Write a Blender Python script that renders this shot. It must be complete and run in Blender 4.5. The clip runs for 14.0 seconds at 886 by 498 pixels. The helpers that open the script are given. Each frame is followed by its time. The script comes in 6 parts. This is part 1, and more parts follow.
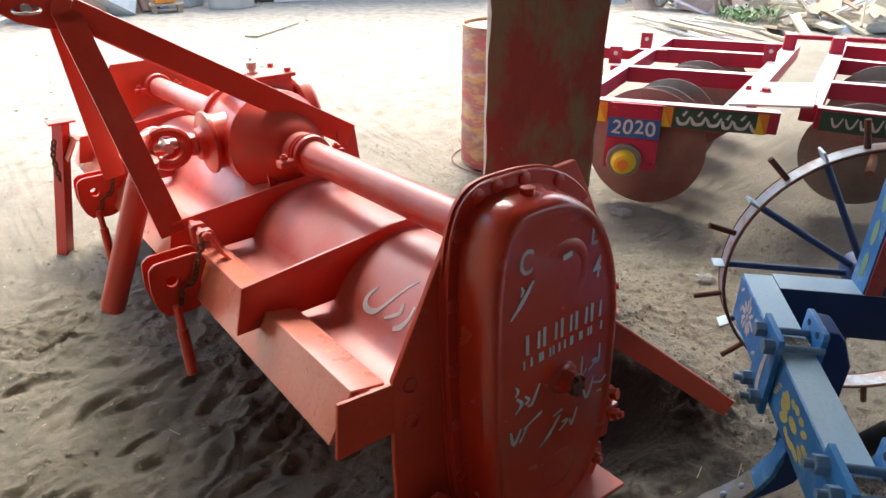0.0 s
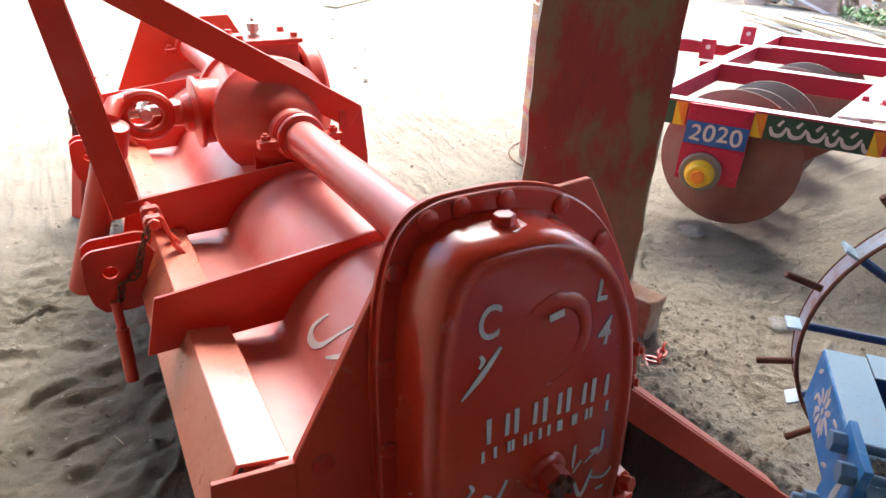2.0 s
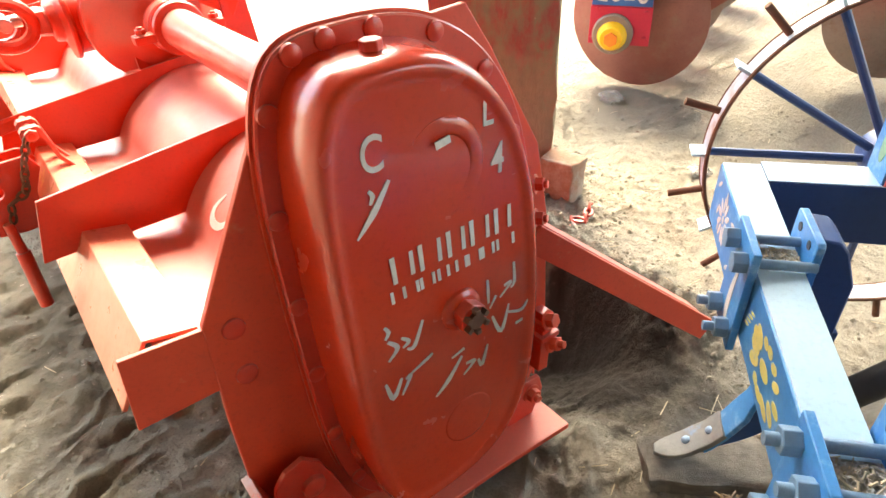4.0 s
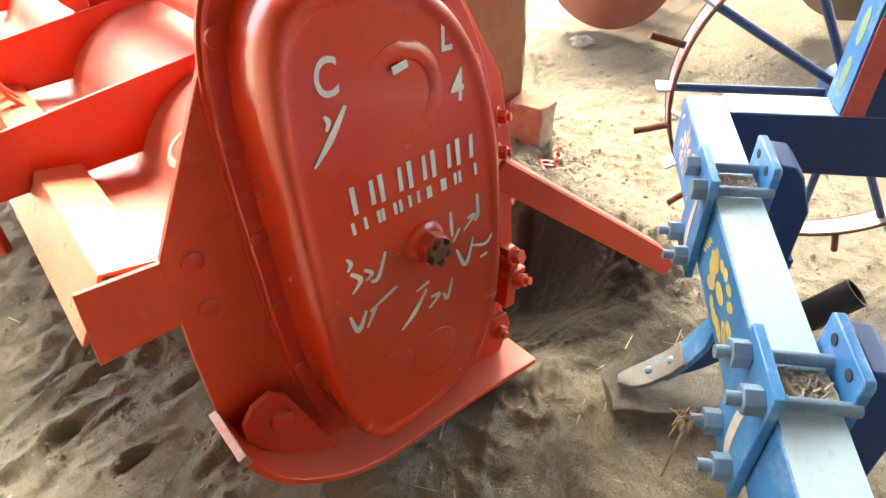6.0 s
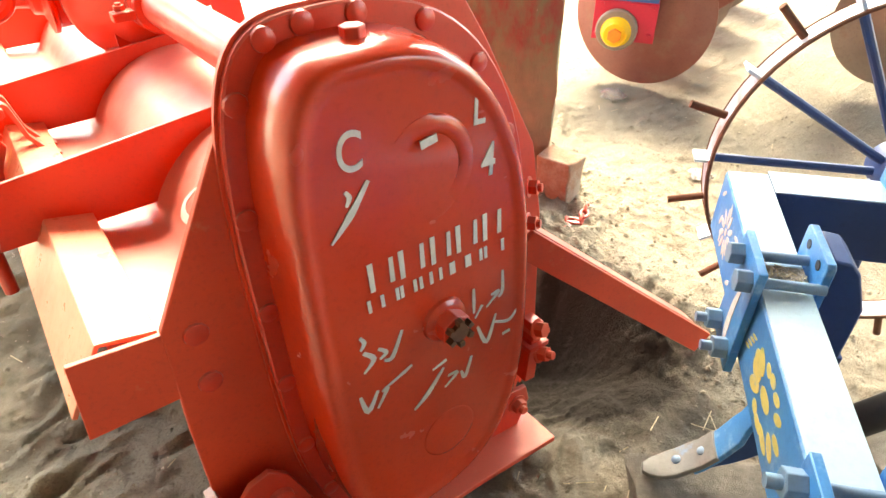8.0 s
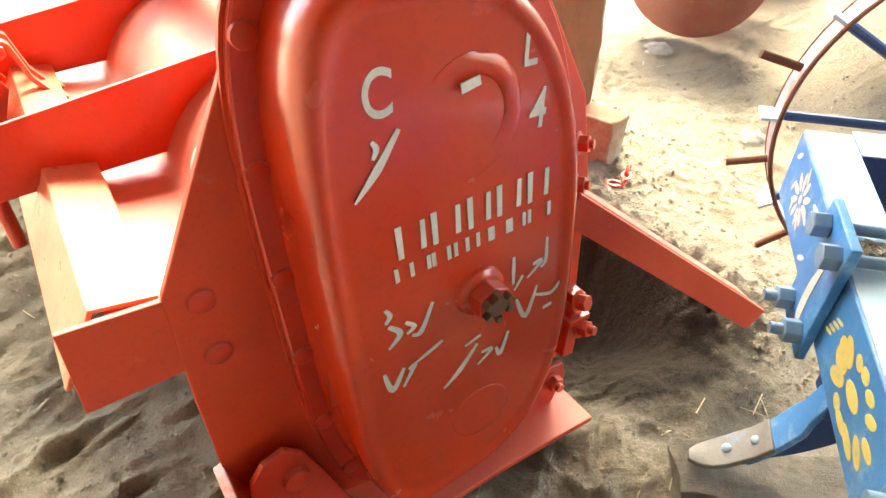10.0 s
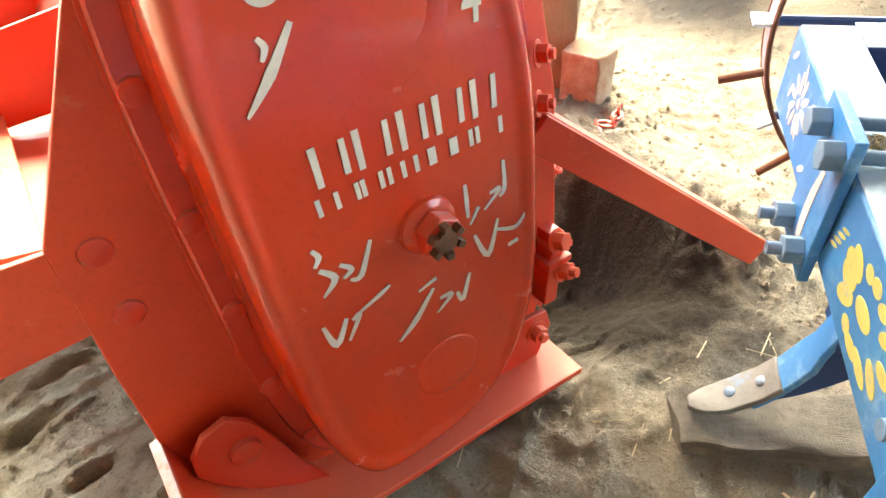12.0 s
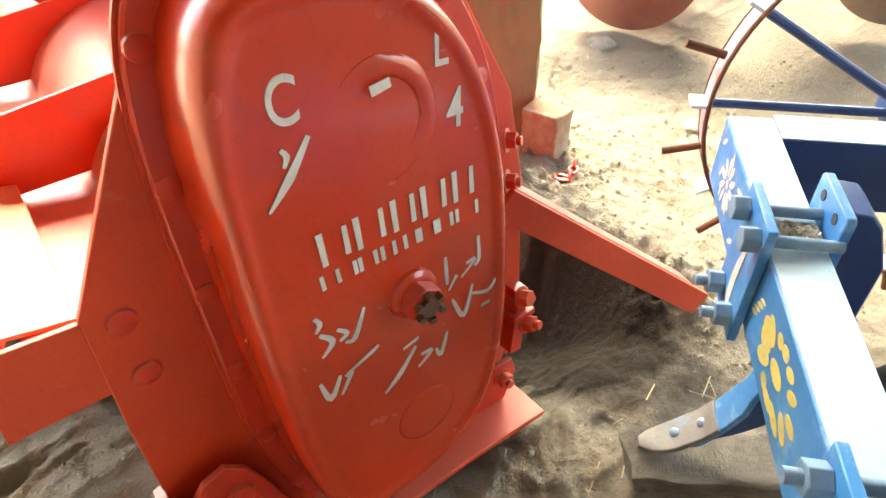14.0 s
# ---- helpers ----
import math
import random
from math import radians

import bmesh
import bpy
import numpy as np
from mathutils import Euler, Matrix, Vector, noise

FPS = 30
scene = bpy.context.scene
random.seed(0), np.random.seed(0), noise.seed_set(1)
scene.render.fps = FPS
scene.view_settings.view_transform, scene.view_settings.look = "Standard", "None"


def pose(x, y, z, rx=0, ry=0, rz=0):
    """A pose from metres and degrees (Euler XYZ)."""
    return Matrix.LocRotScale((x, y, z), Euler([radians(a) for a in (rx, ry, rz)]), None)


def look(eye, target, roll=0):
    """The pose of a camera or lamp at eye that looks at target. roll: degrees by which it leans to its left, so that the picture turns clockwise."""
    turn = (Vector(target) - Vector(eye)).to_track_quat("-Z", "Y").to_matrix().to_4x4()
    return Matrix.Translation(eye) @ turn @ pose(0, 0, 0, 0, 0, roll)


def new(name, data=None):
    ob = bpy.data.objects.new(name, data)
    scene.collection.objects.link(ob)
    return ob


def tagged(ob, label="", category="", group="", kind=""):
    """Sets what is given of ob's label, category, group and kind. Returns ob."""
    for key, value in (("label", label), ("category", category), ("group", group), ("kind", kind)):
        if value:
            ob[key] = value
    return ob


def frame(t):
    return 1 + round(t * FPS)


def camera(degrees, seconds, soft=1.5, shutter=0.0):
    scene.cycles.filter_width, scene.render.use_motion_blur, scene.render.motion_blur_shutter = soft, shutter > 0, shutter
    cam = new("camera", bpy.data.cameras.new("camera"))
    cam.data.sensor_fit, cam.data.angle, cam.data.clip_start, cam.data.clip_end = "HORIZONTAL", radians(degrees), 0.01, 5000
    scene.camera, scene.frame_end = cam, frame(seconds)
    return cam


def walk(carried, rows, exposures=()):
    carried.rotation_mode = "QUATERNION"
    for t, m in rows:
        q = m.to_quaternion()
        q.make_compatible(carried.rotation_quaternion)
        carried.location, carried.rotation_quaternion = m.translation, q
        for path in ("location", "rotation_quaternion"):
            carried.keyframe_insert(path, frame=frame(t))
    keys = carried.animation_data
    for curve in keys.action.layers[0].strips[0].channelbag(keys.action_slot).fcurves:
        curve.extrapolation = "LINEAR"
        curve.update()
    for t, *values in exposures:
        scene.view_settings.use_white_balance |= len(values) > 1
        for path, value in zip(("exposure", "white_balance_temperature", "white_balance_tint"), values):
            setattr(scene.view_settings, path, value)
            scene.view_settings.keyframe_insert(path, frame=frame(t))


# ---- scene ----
cam = camera(69.5, 14.0)
PATH = [
    (0, (0.094, 0.265, 1.516), (1.2, 1.643, 0.578), -0.2),
    (0.5, (0.164, 0.327, 1.525), (1.332, 1.703, 0.664), -1.0),
    (0.7, (0.202, 0.378, 1.519), (1.355, 1.794, 0.703), -0.9),
    (1, (0.274, 0.456, 1.5), (1.307, 1.944, 0.651), -2.9),
    (1.3, (0.392, 0.520, 1.453), (1.312, 2.075, 0.595), -0.7),
    (1.5, (0.441, 0.513, 1.442), (1.365, 1.973, 0.434), 1.2),
    (1.7, (0.475, 0.492, 1.409), (1.366, 1.953, 0.374), 3.4),
    (2, (0.493, 0.446, 1.414), (1.391, 1.939, 0.433), 2.1),
    (2.5, (0.552, 0.388, 1.349), (1.466, 1.852, 0.339), -1.0),
    (3, (0.554, 0.37, 1.322), (1.488, 1.73, 0.191), -1.8),
    (3.2, (0.548, 0.367, 1.317), (1.479, 1.711, 0.164), -2.4),
    (5.3, (0.536, 0.324, 1.273), (1.48, 1.544, -0.001), -2.8),
    (5.5, (0.535, 0.32, 1.267), (1.47, 1.529, -0.024), -2.8),
    (6, (0.542, 0.318, 1.263), (1.491, 1.505, -0.037), -2.6),
    (6.5, (0.548, 0.313, 1.261), (1.512, 1.481, -0.046), -2.1),
    (7, (0.556, 0.317, 1.261), (1.537, 1.473, -0.042), -1.2),
    (7.5, (0.566, 0.331, 1.259), (1.548, 1.495, -0.037), -0.8),
    (8, (0.599, 0.402, 1.276), (1.548, 1.671, 0.056), -0.7),
    (8.2, (0.614, 0.425, 1.278), (1.55, 1.716, 0.072), -0.9),
    (10.3, (0.656, 0.491, 1.179), (1.489, 1.74, -0.142), -1.2),
    (10.5, (0.677, 0.488, 1.162), (1.506, 1.744, -0.155), -1.6),
    (11, (0.709, 0.484, 1.133), (1.497, 1.743, -0.206), -5.1),
    (11.5, (0.725, 0.483, 1.103), (1.497, 1.73, -0.256), -5.5),
    (12, (0.744, 0.483, 1.078), (1.516, 1.717, -0.293), -6.0),
    (12.5, (0.751, 0.481, 1.084), (1.549, 1.728, -0.261), -4.1),
    (13, (0.762, 0.479, 1.086), (1.578, 1.71, -0.262), -2.6),
    (13.5, (0.757, 0.465, 1.115), (1.594, 1.714, -0.204), -3.4),
    (14, (0.691, 0.459, 1.201), (1.608, 1.658, -0.112), -2.1),
]
LIGHT = [
    (0.0, 2.0, 6500, 8), (0.5, 1.68, 6600, 8), (0.7, 1.28, 6600, 8), (1.0, 0.97, 6700, 8), (1.3, 1.0, 6800, 8), (1.5, 0.75, 6200, 12), (1.7, 2.1, 6200, 11), (2.0, 2.35, 6300, 11),
    (2.5, 2.65, 6300, 11), (3.0, 3.3, 6800, 7), (5.5, 3.98, 8100, 4), (8.0, 4.1, 8400, 4), (10.5, 4.25, 8500, 3), (11.5, 4.4, 8500, 3), (12.5, 4.5, 8400, 3), (13.5, 4.33, 8400, 3), (14.0, 4.2, 8400, 3),
]
walk(cam, [(t, look(eye, target, roll)) for t, eye, target, roll in PATH], LIGHT)

# ---------------------------------------------------------------- world and light
world = bpy.data.worlds.new("world")
scene.world = world
world.use_nodes = True
wn = world.node_tree
wn.nodes.clear()
sky = wn.nodes.new("ShaderNodeTexSky")
sky.sky_type = "NISHITA"
sky.sun_disc = False
sky.sun_elevation = radians(51)
sky.sun_rotation = radians(37)
sky.air_density, sky.dust_density, sky.ozone_density = 1.0, 4.0, 1.0
bg = wn.nodes.new("ShaderNodeBackground")
bg.inputs["Strength"].default_value = 0.15
wout = wn.nodes.new("ShaderNodeOutputWorld")
wn.links.new(sky.outputs["Color"], bg.inputs["Color"])
wn.links.new(bg.outputs["Background"], wout.inputs["Surface"])

sun_data = bpy.data.lights.new("sun", "SUN")
sun_data.energy = 1.5
sun_data.angle = radians(36)
sun_data.color = (1.0, 0.95, 0.87)
sun = new("sun", sun_data)
sun.matrix_world = look((6.2, 8.2, 12.8), (0.0, 0.0, 0.0))


# ---------------------------------------------------------------- materials
def nodes_of(name):
    m = bpy.data.materials.new(name)
    m.use_nodes = True
    nt = m.node_tree
    b = nt.nodes["Principled BSDF"]
    return m, nt, b


def noise_node(nt, vec, scale, detail=6.0, rough=0.6):
    n = nt.nodes.new("ShaderNodeTexNoise")
    n.inputs["Scale"].default_value = scale
    n.inputs["Detail"].default_value = detail
    n.inputs["Roughness"].default_value = rough
    nt.links.new(vec, n.inputs["Vector"])
    return n.outputs["Fac"]


def ramp(nt, fac, lo, hi, c0=(0, 0, 0, 1), c1=(1, 1, 1, 1)):
    r = nt.nodes.new("ShaderNodeValToRGB")
    r.color_ramp.elements[0].position, r.color_ramp.elements[1].position = lo, hi
    r.color_ramp.elements[0].color, r.color_ramp.elements[1].color = c0, c1
    nt.links.new(fac, r.inputs["Fac"])
    return r.outputs["Color"]


def mix(nt, fac, a, b):
    m = nt.nodes.new("ShaderNodeMix")
    m.data_type = "RGBA"
    for sock, v in ((m.inputs[0], fac), (m.inputs[6], a), (m.inputs[7], b)):
        if isinstance(v, (int, float)):
            sock.default_value = v
        elif isinstance(v, tuple):
            sock.default_value = (*v, 1) if len(v) == 3 else v
        else:
            nt.links.new(v, sock)
    return m.outputs[2]


def bump(nt, b, height, strength, distance):
    n = nt.nodes.new("ShaderNodeBump")
    n.inputs["Strength"].default_value = strength
    n.inputs["Distance"].default_value = distance
    nt.links.new(height, n.inputs["Height"])
    nt.links.new(n.outputs["Normal"], b.inputs["Normal"])


def surface(name, col, col2, rough=0.5, metal=0.0, big=3.0, fine=60.0, wear=None, wear_at=(0.62, 0.70), wear_scale=9.0,
            bumps=0.15, depth=0.002, rough_var=0.15, coat=0.0, streak=None, dust=None):
    """A painted, earthen or metal surface: two tones at a large scale, fine grain, worn patches of another colour."""
    m, nt, b = nodes_of(name)
    tc = nt.nodes.new("ShaderNodeTexCoord").outputs["Object"]
    vec = tc
    if streak:
        mp = nt.nodes.new("ShaderNodeMapping")
        mp.inputs["Scale"].default_value = streak
        nt.links.new(tc, mp.inputs["Vector"])
        vec = mp.outputs["Vector"]
    large = noise_node(nt, vec, big, 5.0, 0.6)
    small = noise_node(nt, vec, fine, 4.0, 0.65)
    c = mix(nt, ramp(nt, large, 0.34, 0.68), col, col2)
    dark = tuple(v * 0.72 for v in col2)
    c = mix(nt, ramp(nt, small, 0.52, 0.80, (0, 0, 0, 1), (0.55, 0.55, 0.55, 1)), c, dark)
    if wear:
        w = ramp(nt, noise_node(nt, tc, wear_scale, 8.0, 0.7), *wear_at)
        c = mix(nt, w, c, wear)
    if dust:
        # fine dust lies on what faces up, thicker in patches
        sep = nt.nodes.new("ShaderNodeSeparateXYZ")
        nt.links.new(nt.nodes.new("ShaderNodeNewGeometry").outputs["Normal"], sep.inputs[0])
        lie = nt.nodes.new("ShaderNodeMath")
        lie.operation = "MULTIPLY_ADD"
        nt.links.new(noise_node(nt, tc, 7.0, 7.0, 0.65), lie.inputs[0])
        lie.inputs[1].default_value = 0.55
        nt.links.new(sep.outputs["Z"], lie.inputs[2])
        c = mix(nt, ramp(nt, lie.outputs[0], 0.62, 1.0, (0, 0, 0, 1), (dust[1], dust[1], dust[1], 1)), c, dust[0])
    nt.links.new(c, b.inputs["Base Color"])
    r = nt.nodes.new("ShaderNodeMapRange")
    r.inputs["To Min"].default_value, r.inputs["To Max"].default_value = max(0.05, rough - rough_var), min(1.0, rough + rough_var)
    nt.links.new(noise_node(nt, tc, big * 4, 4.0, 0.6), r.inputs["Value"])
    nt.links.new(r.outputs["Result"], b.inputs["Roughness"])
    b.inputs["Metallic"].default_value = metal
    if coat:
        b.inputs["Coat Weight"].default_value = coat
        b.inputs["Coat Roughness"].default_value = 0.10
    if bumps:
        bump(nt, b, small, bumps, depth)
    return m


RED = surface("red_enamel", (0.61, 0.034, 0.013), (0.53, 0.026, 0.011), 0.34, 0, 2.2, 140, (0.56, 0.10, 0.06), (0.68, 0.82), 14, 0.06, 0.001, 0.10, 0.25, dust=((0.58, 0.30, 0.25), 0.28))
RED_COVER = surface("glossy_red_enamel", (0.59, 0.041, 0.012), (0.51, 0.031, 0.010), 0.25, 0, 2.6, 90, None, (0.7, 0.8), 9, 0.04, 0.001, 0.08, 0.45)
ORANGE = surface("orange_red_enamel", (0.68, 0.066, 0.024), (0.58, 0.046, 0.018), 0.45, 0, 2.0, 120, (0.58, 0.22, 0.12), (0.64, 0.80), 12, 0.10, 0.001, dust=((0.62, 0.32, 0.24), 0.30))
DUSTY = surface("dusty_red_enamel", (0.61, 0.070, 0.048), (0.54, 0.040, 0.026), 0.38, 0, 4.0, 90, (0.58, 0.23, 0.17), (0.46, 0.88), 3, 0.08, 0.001, 0.10, 0.12, dust=((0.62, 0.38, 0.33), 0.36))
BEAM_TOP = surface("worn_primer_enamel", (0.68, 0.23, 0.15), (0.60, 0.14, 0.08), 0.30, 0, 5.0, 80, (0.74, 0.42, 0.10), (0.66, 0.72), 7, 0.08, 0.001, 0.10, 0.4)
WHITE_PAINT = surface("white_brush_paint", (0.66, 0.64, 0.60), (0.54, 0.52, 0.48), 0.6, 0, 30, 200, None, bumps=0.1, depth=0.0005)
RUST = surface("rusty_iron", (0.19, 0.085, 0.045), (0.11, 0.055, 0.035), 0.8, 0.2, 8, 120, (0.26, 0.14, 0.07), bumps=0.4, depth=0.002)
STEEL = surface("bare_steel", (0.55, 0.54, 0.52), (0.42, 0.40, 0.38), 0.35, 0.9, 10, 160, bumps=0.1, depth=0.0008)
DARK_STEEL = surface("dusty_disc_steel", (0.27, 0.235, 0.20), (0.19, 0.165, 0.145), 0.5, 0.3, 3, 70, (0.22, 0.13, 0.08), (0.55, 0.75), bumps=0.12, depth=0.001)
DISC_FACE = surface("maroon_disc_paint", (0.25, 0.125, 0.095), (0.20, 0.075, 0.060), 0.5, 0.1, 3, 80, (0.22, 0.15, 0.11), (0.55, 0.78), bumps=0.12, depth=0.001)
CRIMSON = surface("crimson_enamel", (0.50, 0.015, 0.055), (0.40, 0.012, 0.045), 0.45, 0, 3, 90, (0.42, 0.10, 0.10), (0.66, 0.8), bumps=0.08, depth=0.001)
# pale scrap and plates; on harrow beams and posts it paints in skylight
PALE_AND_LIT = surface("pale_white_and_lit_tops", (0.80, 0.74, 0.73), (0.72, 0.60, 0.60), 0.5, 0, 4, 90, (0.52, 0.12, 0.15), (0.70, 0.78), bumps=0.08, depth=0.001)
BOARD_GREEN = surface("dark_green_signpaint", (0.030, 0.085, 0.045), (0.022, 0.06, 0.035), 0.45, 0, 6, 120, bumps=0.05, depth=0.0005)
BOARD_ORANGE = surface("orange_signpaint", (0.85, 0.28, 0.03), (0.75, 0.20, 0.02), 0.5, 0, 12, 150, bumps=0.05, depth=0.0005)
BOARD_BLUE = surface("blue_signpaint", (0.03, 0.13, 0.36), (0.02, 0.09, 0.28), 0.45, 0, 8, 150, bumps=0.05, depth=0.0005)
YELLOW = surface("yellow_enamel", (0.85, 0.58, 0.03), (0.75, 0.45, 0.02), 0.4, 0, 9, 120, (0.55, 0.30, 0.05), (0.62, 0.75), bumps=0.06, depth=0.0006)
FLOWER = surface("pale_yellow_signpaint", (0.70, 0.63, 0.20), (0.60, 0.53, 0.16), 0.55, 0, 14, 120, (0.40, 0.48, 0.40), (0.56, 0.72), 30, 0.08, 0.0005)
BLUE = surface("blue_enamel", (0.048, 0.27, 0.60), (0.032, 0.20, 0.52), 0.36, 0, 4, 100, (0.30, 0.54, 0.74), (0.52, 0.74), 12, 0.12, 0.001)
# pale blue of the cleats; on the beam tops it paints in skylight
PALE_LIT_BLUE = surface("pale_lit_blue_enamel", (0.55, 0.76, 0.87), (0.45, 0.69, 0.84), 0.34, 0, 5, 110, (0.55, 0.62, 0.70), (0.60, 0.78), 9, 0.12, 0.001)
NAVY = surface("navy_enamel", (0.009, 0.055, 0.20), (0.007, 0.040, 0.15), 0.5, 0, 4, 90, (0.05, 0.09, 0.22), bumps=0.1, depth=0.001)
BLUE_STEEL = surface("blue_grey_steel", (0.24, 0.36, 0.50), (0.15, 0.25, 0.40), 0.4, 0.25, 10, 150, (0.42, 0.38, 0.33), (0.6, 0.75), bumps=0.15, depth=0.0008)
GREEN_PAINT = surface("green_signpaint", (0.12, 0.42, 0.12), (0.08, 0.32, 0.09), 0.5, 0, 12, 150, bumps=0.05, depth=0.0005)
PETAL = surface("pale_green_signpaint", (0.27, 0.46, 0.32), (0.20, 0.38, 0.24), 0.5, 0, 12, 150, bumps=0.05, depth=0.0005)
BLACK_PLASTIC = surface("black_pipe_plastic", (0.025, 0.027, 0.030), (0.018, 0.019, 0.021), 0.6, 0, 6, 120, (0.10, 0.09, 0.08), (0.62, 0.80), bumps=0.06, depth=0.0006)
MUDWOOD = surface("mud_caked_wood", (0.185, 0.170, 0.140), (0.125, 0.113, 0.092), 0.9, 0, 6, 50, (0.26, 0.235, 0.195), (0.48, 0.66), 11, 0.9, 0.008, streak=(3.0, 12.0, 12.0))
WOOD = surface("weathered_wood", (0.42, 0.33, 0.23), (0.30, 0.23, 0.16), 0.8, 0, 5, 60, (0.46, 0.40, 0.32), bumps=0.5, depth=0.004, streak=(2.0, 14.0, 14.0))
CLAY = surface("clay_brick", (0.28, 0.165, 0.105), (0.21, 0.125, 0.085), 0.9, 0, 12, 90, (0.31, 0.255, 0.20), (0.42, 0.58), bumps=0.6, depth=0.004)
TWINE = surface("dirty_twine", (0.36, 0.29, 0.20), (0.26, 0.20, 0.14), 0.9, 0, 20, 90, bumps=0.3, depth=0.002)
STRAW = surface("dry_straw", (0.62, 0.54, 0.38), (0.46, 0.39, 0.26), 0.85, 0, 20, 90, bumps=0.3, depth=0.002)
SHEET = surface("pale_sheet_metal", (0.68, 0.72, 0.72), (0.52, 0.57, 0.57), 0.5, 0.2, 3, 60, (0.42, 0.33, 0.25), (0.60, 0.75), bumps=0.2, depth=0.002)
PLASTIC_WHITE = surface("white_plastic", (0.76, 0.74, 0.68), (0.64, 0.60, 0.53), 0.45, 0, 3, 60, (0.50, 0.42, 0.33), (0.62, 0.8), bumps=0.08, depth=0.001)
PLASTIC_ORANGE = surface("orange_plastic", (0.80, 0.30, 0.04), (0.68, 0.24, 0.03), 0.5, 0, 5, 80, bumps=0.08, depth=0.001)
PLASTIC_BLUE = surface("blue_plastic", (0.08, 0.28, 0.62), (0.06, 0.22, 0.50), 0.5, 0, 5, 80, bumps=0.08, depth=0.001)
PINK = surface("faded_pink_paint", (0.72, 0.26, 0.28), (0.62, 0.20, 0.22), 0.6, 0, 5, 80, (0.60, 0.36, 0.32), bumps=0.1, depth=0.001)
SHEET_TAN = surface("rusty_tan_sheet", (0.52, 0.38, 0.30), (0.42, 0.29, 0.22), 0.75, 0.1, 4, 60, (0.30, 0.17, 0.10), (0.56, 0.72), bumps=0.25, depth=0.002)
LIME = surface("limewashed_kerb", (0.78, 0.75, 0.68), (0.68, 0.64, 0.57), 0.9, 0, 4, 40, (0.40, 0.33, 0.26), (0.56, 0.7), bumps=0.5, depth=0.006)
PLASTER = surface("grey_plaster", (0.58, 0.54, 0.47), (0.48, 0.44, 0.38), 0.9, 0, 1.2, 40, (0.36, 0.31, 0.26), (0.58, 0.75), bumps=0.3, depth=0.004)
# for the unseen walls, dim so that they throw back little light
UNSEEN_WALL = surface("unseen_dim_wall", (0.36, 0.27, 0.205), (0.26, 0.20, 0.16), 0.9, 0, 1.2, 40, (0.42, 0.36, 0.30), (0.58, 0.75), bumps=0.4, depth=0.005)
SHOP_DARK = surface("dark_shop_wall", (0.05, 0.055, 0.07), (0.035, 0.038, 0.05), 0.9, 0, 2, 40, bumps=0.2, depth=0.003)
PALE_SIDE = surface("pale_column_side", (0.34, 0.35, 0.30), (0.26, 0.26, 0.21), 0.9, 0, 3, 40, (0.30, 0.14, 0.10), (0.56, 0.64), 8, 0.4, 0.004)
BARE = surface("scraped_bare_steel", (0.48, 0.38, 0.33), (0.50, 0.22, 0.16), 0.4, 0.5, 14, 160, (0.60, 0.12, 0.06), (0.55, 0.62), 22, 0.2, 0.001)
TIN = surface("roof_tin", (0.20, 0.18, 0.165), (0.15, 0.13, 0.115), 0.65, 0.3, 2, 30, (0.22, 0.12, 0.07), bumps=0.2, depth=0.002)
LEAF = surface("weed_leaf", (0.09, 0.22, 0.06), (0.06, 0.16, 0.04), 0.55, 0, 20, 90, bumps=0.1, depth=0.001)
FILM = surface("crumpled_clear_plastic", (0.72, 0.72, 0.70), (0.60, 0.60, 0.58), 0.2, 0, 10, 80, bumps=0.2, depth=0.002)
FILM.node_tree.nodes["Principled BSDF"].inputs["Transmission Weight"].default_value = 0.75
FILM.node_tree.nodes["Principled BSDF"].inputs["IOR"].default_value = 1.15
CHAFF = surface("dusty_chaff", (0.46, 0.43, 0.36), (0.30, 0.27, 0.21), 0.95, 0, 60, 220, (0.62, 0.60, 0.54), (0.52, 0.60), 90, 0.8, 0.004)
CLOD = surface("dry_soil_clod", (0.22, 0.198, 0.155), (0.165, 0.148, 0.115), 0.95, 0, 20, 120, bumps=0.6, depth=0.004)


